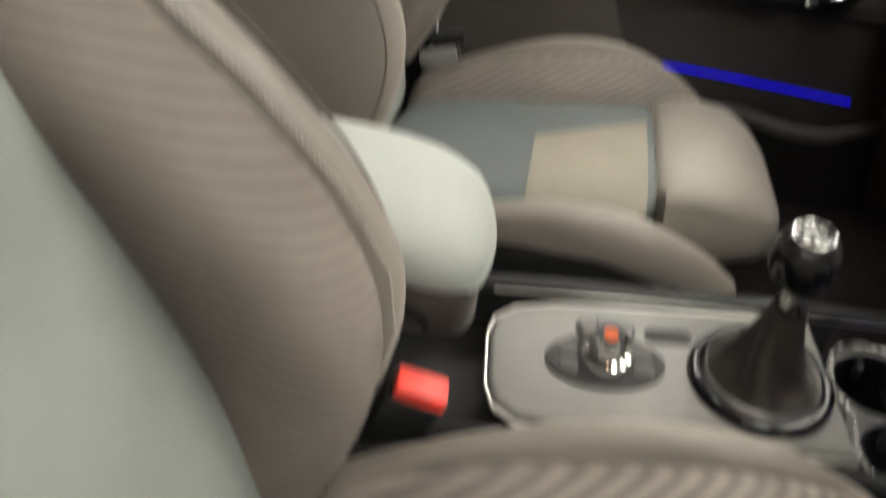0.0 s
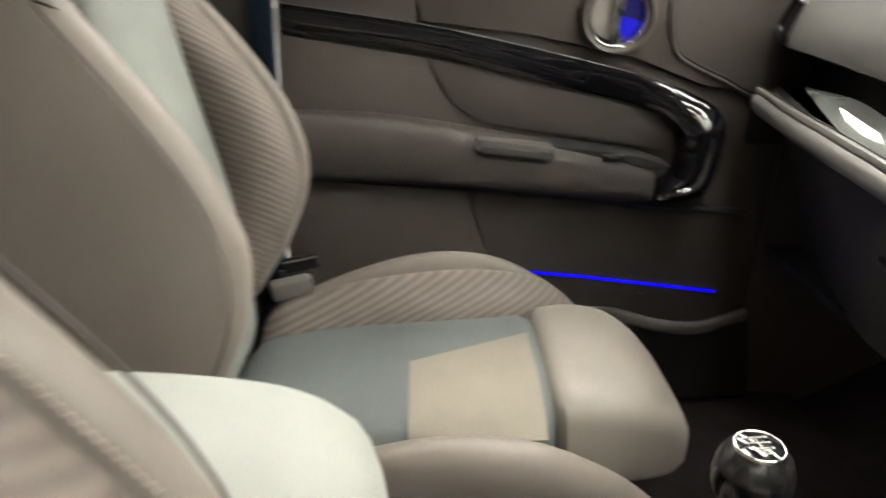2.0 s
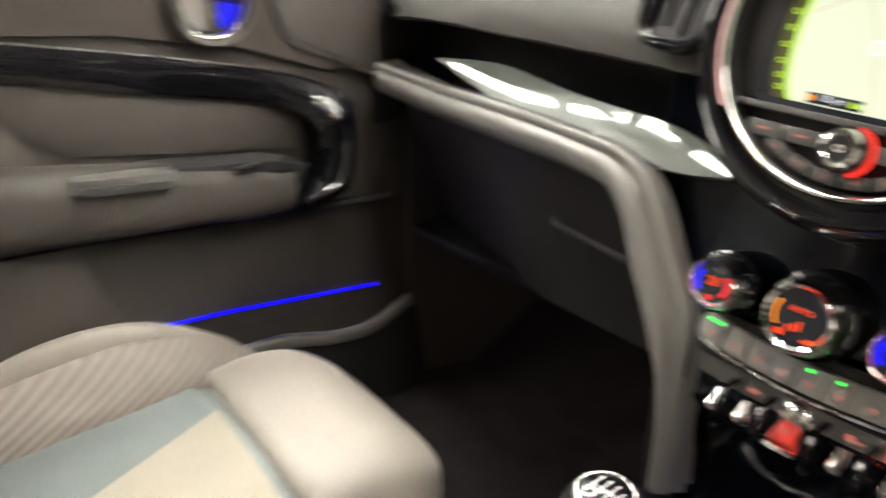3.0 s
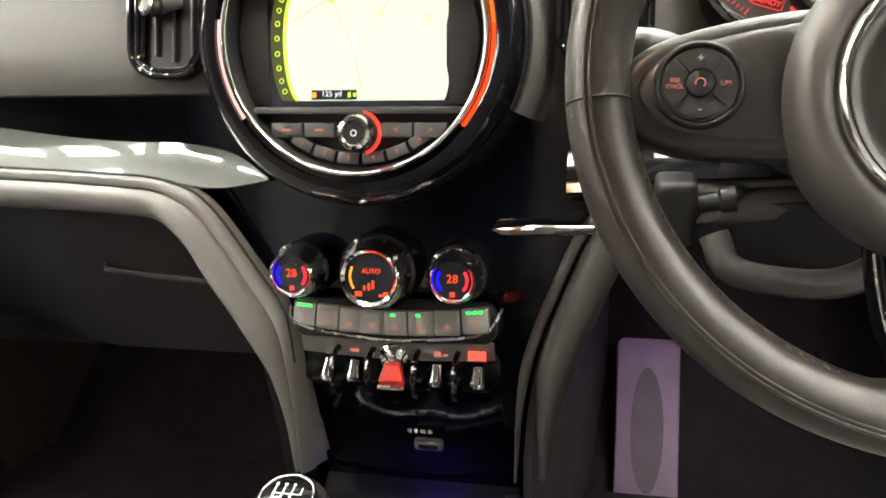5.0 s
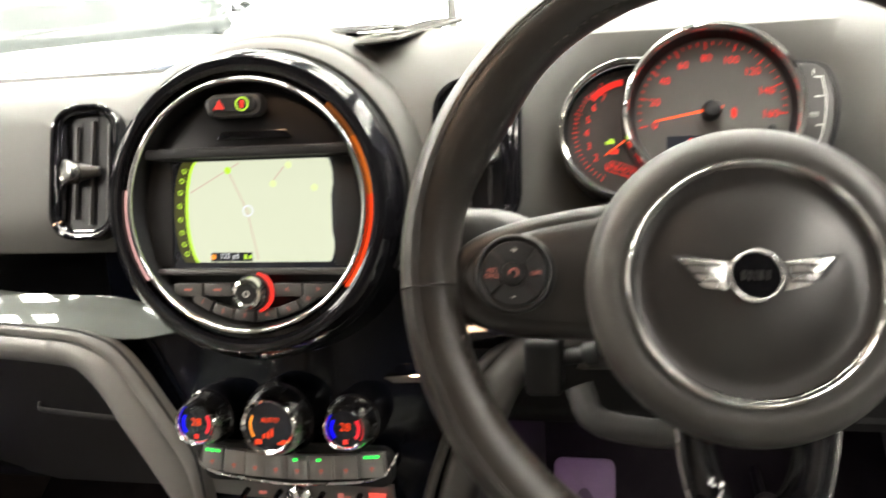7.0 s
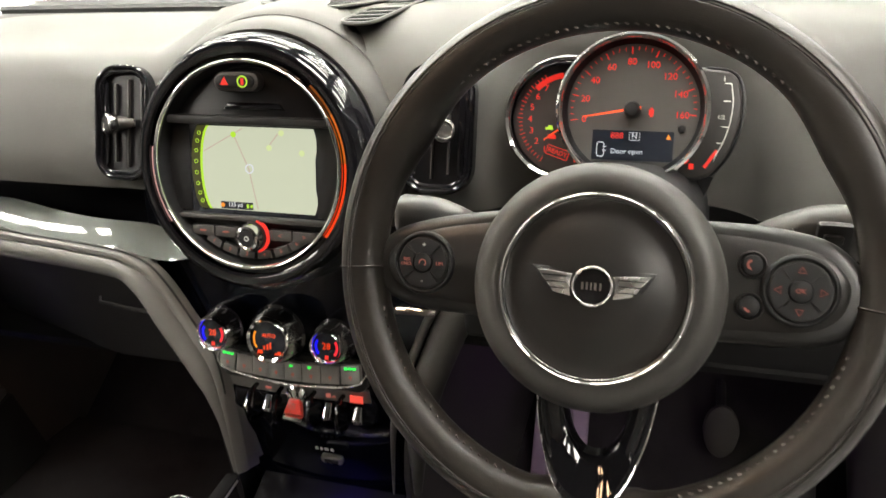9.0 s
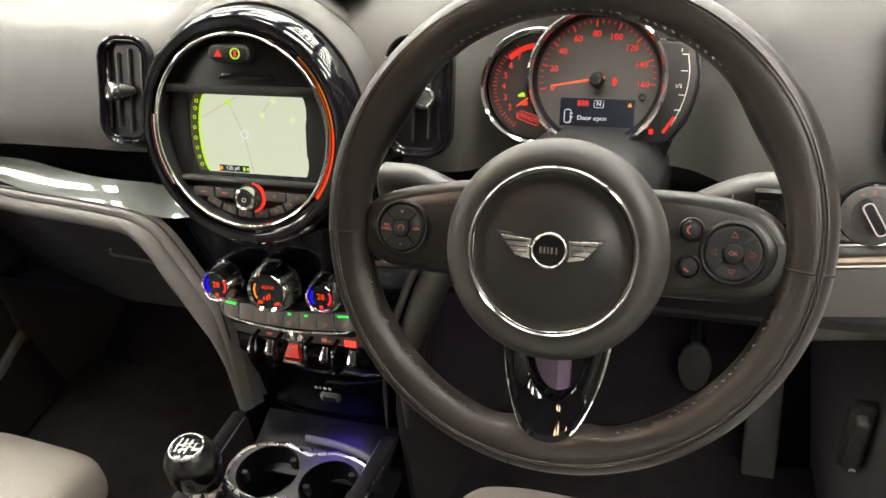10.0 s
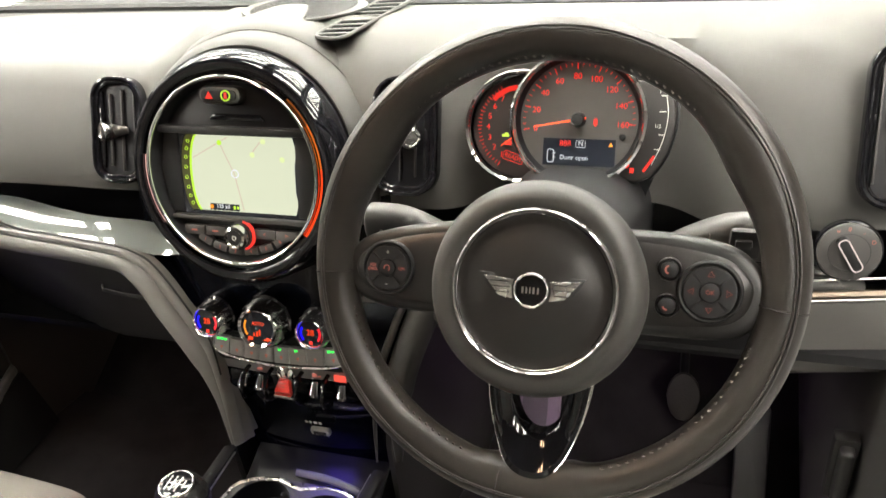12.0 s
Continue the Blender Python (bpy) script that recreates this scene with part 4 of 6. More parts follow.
bar = part("turn_bar", plate(rrect(0.034, 0.0105, 0.004), 0.011, 0.002, z=0.009), DARK, ls, at=pose(0.0, 0.0, 0, 0, 0, -58))
# the bar's edge is a white glowing line, not metal
part("bar_edge", tube([(x, y, 0.0202) for x, y in rrect(0.0325, 0.009, 0.0038)], 0.0006, 6, loop=True), glow("white_edge", (1.0, 0.85, 0.8), 0.7), bar)
part("dial_ring", ring(0.0175, 0.0182, 0.0006, 0.0098, 40), RUBBER, ls)
for a, t in ((120, "="), (95, "0"), (62, "-"), (30, "D")):
    words(t, 0.0055, PINK_GLOW, ls, 0.0222 * math.cos(radians(a)), 0.0222 * math.sin(radians(a)), 0.0103, name="dial_mark")

# ---- instruments on the steering column ----
WZ = glow("needle_red", (1.0, 0.09, 0.015), 1.3)
gp = thing("gauge_cluster", "chrome-ringed speedometer, rev counter and fuel gauge with red lit figures", "instrument cluster", facing(0.366, 0.182, 0.883, 26))
part("speedo_cup", lathe([(0.0625, 0.0), (0.0655, -0.004), (0.0665, -0.03), (0.064, -0.075), (0, -0.075)], 72), BLACK, gp)
part("speedo_ring", lathe([(0.0605, 0.0), (0.0612, 0.0042), (0.0632, 0.0068), (0.0655, 0.005), (0.0665, -0.004), (0.061, -0.004)], 72, closed=True), CHROME, gp)
part("speedo_ring_inner", lathe([(0.0570, -0.0075), (0.0606, 0.0005), (0.0608, -0.008)], 72, closed=True), BLACK, gp, "black inner slope of the ring")
face = part("speedo_face", disc(0.058, 0.004, z=-0.012), GAUGE, gp)
for i in range(33):
    mph = i * 5
    a = radians(191.5 - mph * 1.222)
    big = mph % 20 == 0
    r0, r1 = (0.0485, 0.0545) if big else (0.0515, 0.0545)
    part("tick", moved(box(r1 - r0, 0.0009 if big else 0.0006, 0.0003), pose((r0 + r1) / 2 * math.cos(a), (r0 + r1) / 2 * math.sin(a), -0.0077, 0, 0, math.degrees(a))), RED_GLOW, face)
for mph in range(0, 161, 20):
    a = radians(191.5 - mph * 1.222)
    words(str(mph), 0.0082, RED_GLOW, face, 0.0425 * math.cos(a), 0.0425 * math.sin(a) - 0.001, -0.0077, name="figure")
a = 190.5
nd = part("needle", moved(plate([(-0.008, -0.0012), (0.043, -0.0005), (0.043, 0.0005), (-0.008, 0.0012)], 0.001), pose(0, 0, -0.001, 0, 0, a)), WZ, gp, "lit orange needle")
part("needle_hub", lathe([(0.0075, -0.008), (0.007, 0.0), (0.0055, 0.003), (0, 0.004)], 28), DARK, gp)
bars([(0, 0, 4, 5), (0, 0, 2, 8)], RED_GLOW, face, pose(0.0165, -0.002, -0.0077), "warning_mark")
dp = part("info_display", box(0.070, 0.0262, 0.0006, at=(0.002, -0.0315, -0.0076)), DISPLAY, face)
words("888", 0.0075, RED_GLOW, dp, -0.0115, -0.0232, -0.0071)
words("N", 0.0062, WHITE_GLOW, dp, 0.0035, -0.0232, -0.0071)
part("frame_box", tube([(0.0035 + x, -0.0234 + y, -0.0072) for x, y in rrect(0.009, 0.0065, 0.0008, 2)], 0.0002, 4, loop=True), WHITE_GLOW, dp)
words("Door open", 0.0061, WHITE_GLOW, dp, -0.0025, -0.0368, -0.0071)
part("door_icon", tube([(-0.0255 + x, -0.0355 + y, -0.0072) for x, y in rrect(0.0062, 0.0125, 0.002, 3)], 0.0004, 4, loop=True), WHITE_GLOW, dp)
bars([(3.6, -1, 3, 0.7), (3.6, 2.5, 3, 0.7)], WHITE_GLOW, dp, pose(-0.0255, -0.0355, -0.0071), "door_mark")
part("warning_triangle", plate([(-0.0022, -0.002), (0.0022, -0.002), (0, 0.0022)], 0.0003), AMBER_GLOW, dp, at=pose(0.0325, -0.023, -0.0072))
part("reset_button", disc(0.0032, 0.004, 0.001, z=-0.009), DARK, face, at=pose(0.043, -0.0155, 0))
# rev counter
part("tacho_cup", lathe([(0.0515, -0.006), (0.056, -0.012), (0.057, -0.03), (0.055, -0.065), (0, -0.065)], 64), BLACK, gp, at=pose(-0.0595, -0.0085, -0.014))
part("tacho_ring", lathe([(0.0515, -0.004), (0.0522, 0.001), (0.0547, 0.003), (0.057, 0.0), (0.0575, -0.007)], 64, closed=True), CHROME, gp, at=pose(-0.0595, -0.0085, -0.014))
tf = part("tacho_face", disc(0.0505, 0.004, z=-0.016), TACHO, gp, at=pose(-0.0595, -0.0085, -0.014))
for i in range(1, 8):
    a = radians(236 - (i - 1) * 18.2)
    words(str(i), 0.0082, RED_GLOW, tf, 0.0345 * math.cos(a), 0.0345 * math.sin(a), -0.0117, name="figure")
for i in range(25):
    a = radians(240 - i * 5.0)
    part("tick", moved(box(0.005 if i % 4 == 0 else 0.003, 0.0006, 0.0003), pose(0.0435 * math.cos(a), 0.0435 * math.sin(a), -0.0117, 0, 0, math.degrees(a))), RED_GLOW, tf)
part("red_zone", arc_band(0.0375, 0.0425, 98, 138, 0.0003, z=-0.0117), glow("dim_red", (0.8, 0.03, 0.02), 0.9), tf)
part("needle", moved(plate([(0.012, -0.0009), (0.040, -0.0004), (0.040, 0.0004), (0.012, 0.0009)], 0.0008), pose(0.012, 0.004, -0.0115, 0, 0, 216)), WZ, tf, "lit orange needle")
bars([(-16, -9, 7, 2.4), (-15, -7, 4, 1.6)], LIME_GLOW, tf, pose(0, 0, -0.0116), "warning_mark")
bars([(-13, -16.5, 7, 4)], RED_GLOW, tf, pose(0, 0, -0.0116), "warning_mark")
words("READY", 0.006, RED_GLOW, tf, -0.007, -0.031, -0.0116, turn=-18, name="lit_word")
part("ready_box", tube([(x, y, 0) for x, y in rrect(0.021, 0.0085, 0.001, 2)], 0.0003, 4, loop=True), RED_GLOW, tf, at=pose(-0.007, -0.031, -0.0114, 0, 0, -18))
bars([(11, -37, 5, 4)], RED_GLOW, tf, pose(0, 0, -0.0116), "warning_mark")
# fuel gauge on the right flank
fg = part("fuel_gauge", plate([(0.045, 0.040), (0.078, 0.037), (0.087, 0.030), (0.0925, 0.009), (0.0905, -0.012), (0.0845, -0.033), (0.072, -0.053), (0.058, -0.059), (0.03, -0.059)], 0.014, 0.004, z=-0.03, seg=3), mat("smoked_glass", (0.028, 0.026, 0.025), 0.32, var=0.1, spec=0.3), gp, "smoked grey fuel gauge")
# black foot and cups also stand for the contact shade behind the instruments
part("cluster_shade_foot", cushion(smooth_secs([((-0.005, -0.055, -0.045), (0.078, 0, 0), (0, 0.02, 0)), ((-0.005, -0.075, -0.045), (0.07, 0, 0), (0, 0.02, 0.0)), ((-0.005, -0.095, -0.05), (0.06, 0, 0), (0, 0.02, 0))], 6), n=20), BLACK, gp, "black foot and contact shade under the instruments")
part("fuel_gauge_edge", tube(curve([(0.060, 0.0385, -0.018), (0.080, 0.0355, -0.018), (0.089, 0.026, -0.018), (0.093, 0.006, -0.018), (0.090, -0.016, -0.018), (0.083, -0.037, -0.018), (0.070, -0.055, -0.018)], 30), 0.0014, 6), BLACK, gp, "black gauge edge")
part("fuel_line", tube(curve([(0.081, 0.025, -0.0155), (0.0835, 0.006, -0.0155), (0.080, -0.018, -0.0155), (0.071, -0.041, -0.0155)], 16), 0.0005, 4), WHITE_INK, fg)
for y in (0.025, 0.010, -0.012, -0.026):
    bars([(78.5 - (3 if y < -0.02 else 0), y * 1000, 6, 0.8)], WHITE_INK, fg, pose(0, 0, -0.0157), "fuel_tick")
bars([(0, 0, 2.6, 18)], RED_GLOW, fg, pose(0.0685, -0.040, -0.0156, 0, 0, -32), "fuel_level")
words("1", 0.006, WHITE_INK, fg, 0.075, 0.0285, -0.0157, name="fuel_mark")
words("1/2", 0.005, WHITE_INK, fg, 0.0745, -0.004, -0.0157, name="fuel_mark")
bars([(0, 0, 4, 5)], RED_GLOW, fg, pose(0.053, -0.047, -0.0156), "fuel_pump_mark")
col = thing("steering_column", "dark plastic steering column shroud", "steering column")
part("shroud", cushion(smooth_secs([((0.365, 0.05, 0.80), (0.06, 0, 0), (0, 0.02, 0.05)), ((0.365, 0.12, 0.785), (0.068, 0, 0), (0, 0.02, 0.06)), ((0.365, 0.24, 0.75), (0.075, 0, 0), (0, 0.02, 0.065))], 8)), DARK, col)
part("lower_trim", tube(curve([(0.265, 0.1, 0.69), (0.28, 0.085, 0.668), (0.34, 0.082, 0.662), (0.375, 0.095, 0.67), (0.385, 0.12, 0.68)], 16), 0.011, 10), GREY, col, "grey lower column trim")
part("adjuster", box(0.03, 0.03, 0.05, 0.007, at=(0.238, 0.115, 0.703), seg=3), DARK, col)
part("ignition", joined(moved(lathe([(0.007, 0), (0.007, 0.018), (0.0095, 0.02), (0.0095, 0.03), (0, 0.03)], 16), pose(0.25, 0.112, 0.708, 0, 80, 0))), DARK, col)

# ---- stalks ----
for s, lab in ((-1, "dark indicator stalk with white arrow marks"), (1, "dark wiper stalk with rocker and white marks")):
    st = thing("indicator_stalk" if s < 0 else "wiper_stalk", lab, "column stalk")
    cx, dz = 0.365, -0.008 if s < 0 else 0.005
    part("arm", cushion(smooth_secs([((cx + s * 0.06, 0.075, 0.782 + dz), (0, 0, 0.013), (0, 0.010, 0)), ((cx + s * 0.10, 0.07, 0.810 + dz), (0, 0, 0.017), (0, 0.014, 0)), ((cx + s * 0.14, 0.066, 0.829 + dz), (0, 0, 0.021), (0, 0.016, 0)), ((cx + s * 0.172, 0.06, 0.835 + dz), (0, 0, 0.021), (0, 0.015, 0))], 10), n=20, power=2.4), STALK, st)
    if s > 0:
        part("rocker", box(0.024, 0.008, 0.026, 0.004, at=(cx + 0.154, 0.048, 0.841)), RUBBER, st)
        part("rocker_key", box(0.013, 0.006, 0.008, 0.002, at=(cx + 0.153, 0.0435, 0.843)), GREY, st)
        bars([(0, 0, 0.8, 21), (3, 5, 2, 1), (3, 0, 2, 3), (3, -7, 3, 2.5), (-6, -2, 5, 4)], WHITE_INK, st, facing(cx + 0.127, 0.0485, 0.836, 6), "stalk_mark")
    else:
        bars([(0, 0, 3, 3), (-6, 0, 5, 2), (-7, 0, 2, 4.5), (6, 0, 5, 2), (7, 0, 2, 4.5), (0, 4, 1.6, 1.6)], WHITE_INK, st, facing(cx - 0.115, 0.0515, 0.8255, 30), "stalk_mark")
        bars([(0, 0, 2.4, 5), (3, 1, 3, 0.8), (3, -1, 3, 0.8)], WHITE_INK, st, facing(cx - 0.160, 0.0455, 0.827, 30), "stalk_mark")

# ---- steering wheel ----
SPOKE_CAP = mat("hub_cap_plastic", (0.014, 0.0125, 0.0115), 0.33, bump=0.08, fine=1100)
LEAN_W = 30
sw = thing("steering_wheel", "black leather steering wheel with chrome hub ring and gloss lower spoke", "steering wheel", facing(0.365, 0.0, 0.836, LEAN_W))
RM, RS = 0.1832, 0.0170
N = 144


def rim_ring(a):
    c, s = math.cos(a), math.sin(a)
    thumb = math.exp(-((((math.degrees(a) + 360) % 360) - 150) / 14) ** 2) + math.exp(-((((math.degrees(a) + 360) % 360) - 30) / 14) ** 2)
    foot = math.exp(-((((math.degrees(a) + 360) % 360) - 261) / 4) ** 2) + math.exp(-((((math.degrees(a) + 360) % 360) - 281) / 4) ** 2)
    ring_pts = []
    for k in range(20):
        th = 2 * math.pi * k / 20
        rr = RS * (1.0 + 0.06 * math.cos(th * 2))
        inn = (0.007 * thumb + 0.005 * foot) * max(0, -math.cos(th))
        r = RM + (rr + 0.0) * math.cos(th) - inn
        ring_pts.append((r * c, r * s, 1.12 * rr * math.sin(th) * (1 + 0.1 * thumb)))
    return ring_pts


part("rim", loft([rim_ring(2 * math.pi * i / N) for i in range(N)], loop=True), LEATHER, sw, "black stitched leather rim")
# seams along the rim's front and across it
part("rim_ridge", tube([((RM + 0.0072) * math.cos(2 * math.pi * i / N), (RM + 0.0072) * math.sin(2 * math.pi * i / N), RS * 1.045) for i in range(N)], 0.0011, 6, loop=True), LEATHER, sw, "raised leather edge")
part("rim_seam", tube([((RM + 0.0045) * math.cos(2 * math.pi * i / N), (RM + 0.0045) * math.sin(2 * math.pi * i / N), RS * 1.15) for i in range(N)], 0.0009, 5, loop=True), SEAM, sw)
for a in (-5.5, 185.5, 262):
    part("cross_seam", tube([((RM + RS * 1.07 * math.cos(th)) * math.cos(radians(a)), (RM + RS * 1.07 * math.cos(th)) * math.sin(radians(a)), RS * 1.135 * math.sin(th)) for th in np.linspace(-0.4, math.pi + 0.2, 14)], 0.0008, 5), SEAM, sw)
sts = []
for i in range(150):
    a = radians(i * 2.4)
    if 12 < i * 2.4 < 168 or 195 < i * 2.4 < 252 or 290 < i * 2.4 < 345:
        r = RM - RS * 0.90
        sts.append(moved(box(0.0042, 0.0012, 0.0016), pose(r * math.cos(a), r * math.sin(a), 0.0092, 0, 20, i * 2.4 + 60)))
tagged(part("rim_stitching", joined(*sts), STITCH_DARK, sw), kind="stuff")
# hub
hx, hy, hz = -0.0025, -0.0175, 0.013
part("hub_pad", lathe([(0.079, -0.05), (0.084, -0.03), (0.0868, -0.012), (0.0873, -0.004), (0.0872, 0.003), (0.0855, 0.0095), (0.0822, 0.0145), (0.0785, 0.0178), (0.073, 0.0192), (0.069, 0.0186), (0.0665, 0.017)], 72), HUB, sw, at=pose(hx, hy, hz))
part("hub_ring", lathe([(0.0612, 0.0185), (0.062, 0.0215), (0.0640, 0.0232), (0.066, 0.0215), (0.0668, 0.0185)], 72, closed=True), CHROME, sw, at=pose(hx, hy, hz))
part("hub_cap", lathe([(0.0608, 0.0205), (0.0585, 0.0195), (0.052, 0.0195), (0.045, 0.0225), (0.03, 0.0255), (0.015, 0.027), (0, 0.0275)], 72), SPOKE_CAP, sw, at=pose(hx, hy, hz))
em = part("emblem", ring(0.0117, 0.0140, 0.003, 0.0265, 40, dome=1), BRUSHED, sw, "chrome winged badge", at=pose(hx, hy + 0.002, hz))
part("emblem_disc", disc(0.0120, 0.0018, z=0.0262), GLOSS, em)
bars([(-6.4, 0, 1.6, 5), (-3.4, 0, 1.3, 5), (-0.6, 0, 1.0, 5), (2.2, 0, 1.6, 5), (5.6, 0, 1.2, 5)], CHROME, em, pose(0, 0, 0.0284), "emblem_bar")
for s in (-1, 1):
    wing = part("wing", plate([(s * 0.0138, 0.0075), (s * 0.0385, 0.0095), (s * 0.034, 0.004), (s * 0.026, -0.0055), (s * 0.0125, -0.0085), (s * 0.0148, 0.0)], 0.0028, 0.0006, z=0.0242), BRUSHED, em)
    part("wing_back", plate([(s * 0.0155, 0.011), (s * 0.0415, 0.0115), (s * 0.0365, 0.003), (s * 0.028, -0.008), (s * 0.014, -0.0115)], 0.0014, 0.0004, z=0.0238), RUBBER, em)
    for k in range(3):
        part("wing_groove", box(0.018 - k * 0.003, 0.0006, 0.0006, at=(s * (0.026 - k * 0.0015), 0.0055 - k * 0.0042, 0.0271)), DARK, wing)
# side spokes with control pads: a rounded paddle with a raised face
PADDLE = {-1: [(-0.060, 0.034), (-0.085, 0.0315), (-0.110, 0.0275), (-0.134, 0.022), (-0.155, 0.0145), (-0.1685, 0.0035), (-0.1755, -0.0105), (-0.1725, -0.0255), (-0.1625, -0.0365), (-0.146, -0.0435), (-0.125, -0.0465), (-0.090, -0.0475), (-0.060, -0.0475)],
          1: [(0.056, 0.034), (0.080, 0.0345), (0.104, 0.0335), (0.128, 0.0305), (0.148, 0.025), (0.163, 0.0135), (0.172, -0.0015), (0.1725, -0.0185), (0.165, -0.034), (0.149, -0.0445), (0.125, -0.0475), (0.090, -0.048), (0.056, -0.048)]}
for s in (-1, 1):
    line = [(p.x, p.y) for p in curve([(x, y, 0) for x, y in PADDLE[s]], 40)]
    sp = part("spoke", plate(line, 0.021, 0.0085, z=-0.016, seg=5), SPOKE, sw, "black satin side spoke")
    face_line = []
    for x, y in line:
        k = max(0.0, (abs(x) - 0.06) / 0.115)
        face_line.append((x * (1 - 0.075 * k * k), (y + 0.0075) * (1 - 0.06 - 0.14 * k) - 0.0075))
    dome = []
    for a_, b_ in zip(face_line[:20], face_line[::-1]):
        row = []
        for v in np.linspace(0, 1, 15):
            w = abs(2 * v - 1)
            row.append((a_[0] + (b_[0] - a_[0]) * v, a_[1] + (b_[1] - a_[1]) * v, 0.001 + 0.0035 * (1 - w ** 8) + 0.0055 * (1 - w ** 2) * min(1.0, (a_[1] - b_[1]) / 0.05)))
        dome.append(row)
    part("spoke_face", sheet(dome, 0.002), SPOKE_CAP, sp, "matt black spoke face")
    px, py, k_ = (-0.1305, -0.0105, 0.87) if s < 0 else (0.1287, -0.0082, 0.9)
    lift = 0.0025
    part("control_pad", disc(0.0225 * k_, 0.004, 0.001, z=0.0065 + lift), RUBBER, sp, at=pose(px, py, 0))
    for k in range(4):
        part("pad_key", arc_band(0.0092 * k_, 0.0208 * k_, k * 90 + 49, k * 90 + 131, 0.0018, z=0.0102 + lift, n=10), DARK, sp, at=pose(px, py, 0))
    part("pad_rim", ring(0.0222 * k_, 0.0272 * k_, 0.004, 0.0075 + lift, 48, dome=1), DARK, sp, at=pose(px, py, 0))
    part("pad_centre", disc(0.0082 * k_, 0.0035, 0.001, z=0.0098 + lift), DARK, sp, at=pose(px, py, 0))
    if s < 0:
        words("+", 0.0062, WHITE_INK, sp, px, py + 0.0132, 0.0148, name="key_mark")
        words("-", 0.0075, WHITE_INK, sp, px, py - 0.0132, 0.0148, name="key_mark")
        words("RES\nCNCL", 0.0033, PINK_GLOW, sp, px - 0.0128, py, 0.0148, name="key_mark")
        words("LIM", 0.0036, PINK_GLOW, sp, px + 0.0128, py, 0.0148, name="key_mark")
        part("key_mark", arc_band(0.0021, 0.0028, -50, 200, 0.0003, z=0.0159), PINK_GLOW, sp, at=pose(px, py, 0))
    else:
        words("OK", 0.0045, PINK_GLOW, sp, px, py, 0.0160, name="key_mark")
        for dx, dy, tr in ((0, 0.0135, 0), (0, -0.0135, 180), (-0.0135, 0, 90), (0.0135, 0, -90)):
            part("key_mark", tube([(-0.0025, -0.0015, 0), (0.0025, -0.0015, 0), (0.0, 0.0025, 0)], 0.00035, 4, loop=True), PINK_GLOW, sp, at=pose(px + dx, py + dy, 0.0150, 0, 0, tr))
        for dy, mk in ((0.0164, 0), (-0.0115, 1)):
            b = part("round_key", disc(0.0068, 0.0045, 0.0015, z=0.008), DARK, sp, at=pose(px - 0.0305, py + dy - 0.0015, lift))
            part("key_rim", ring(0.0074, 0.0094, 0.004, 0.0068, 28, dome=1), SPOKE_CAP, b)
            part("key_mark", arc_band(0.0022, 0.0036, 190 if mk else 100, 280 if mk else 260, 0.0003, z=0.0125, n=10), PINK_GLOW, b)
# lower spoke: a deep gloss U with an opening, its foot lapping over the rim
outer = [(-0.042, -0.078), (-0.0405, -0.100), (-0.0375, -0.122), (-0.0315, -0.144), (-0.0225, -0.161), (-0.010, -0.171), (0.0025, -0.1735), (0.014, -0.1705), (0.0245, -0.160), (0.0335, -0.142), (0.040, -0.120), (0.044, -0.098), (0.0465, -0.078)]
inner = [(-0.0215, -0.078), (-0.021, -0.095), (-0.0195, -0.109), (-0.0165, -0.121), (-0.0115, -0.131), (-0.005, -0.1375), (0.0025, -0.1395), (0.010, -0.1375), (0.0165, -0.131), (0.0215, -0.121), (0.0245, -0.109), (0.026, -0.095), (0.0265, -0.078)]
outer = [(p.x, p.y) for p in curve([(x, y, 0) for x, y in outer], 53)]
inner = [(p.x, p.y) for p in curve([(x, y, 0) for x, y in inner], 53)]
bm = bmesh.new()
fr, front_line, back_line = [], [], []
for (x0, y0), (x1, y1) in zip(outer, inner):
    up = 0.016 * min(1.0, max(0.0, (-y0 - 0.138) / 0.03)) ** 1.5
    mix_ = [(0.0, -0.024), (0.0, -0.004 + up), (0.05, -0.001 + up), (0.2, 0.001 + 0.9 * up), (0.6, 0.001 + 0.25 * up), (0.92, -0.001), (1.0, -0.004), (1.0, -0.026)]
    fr.append([bm.verts.new((x0 + (x1 - x0) * u, y0 + (y1 - y0) * u, z)) for u, z in mix_])
    front_line.append((x0, y0, -0.003 + up))
    back_line.append((x0 * 1.005, y0, -0.022))
for a_, b_ in zip(fr, fr[1:]):
    for k in range(8):
        bm.faces.new((a_[k], a_[(k + 1) % 8], b_[(k + 1) % 8], b_[k]))
part("lower_spoke", bm, GLOSS, sw, "gloss black lower spoke")
part("spoke_line", tube(front_line[:20], 0.0007, 5), BRUSHED, sw)
part("spoke_line", tube(front_line[-20:], 0.0007, 5), BRUSHED, sw)
part("spoke_line", tube(back_line[-20:], 0.0007, 5), BRUSHED, sw)

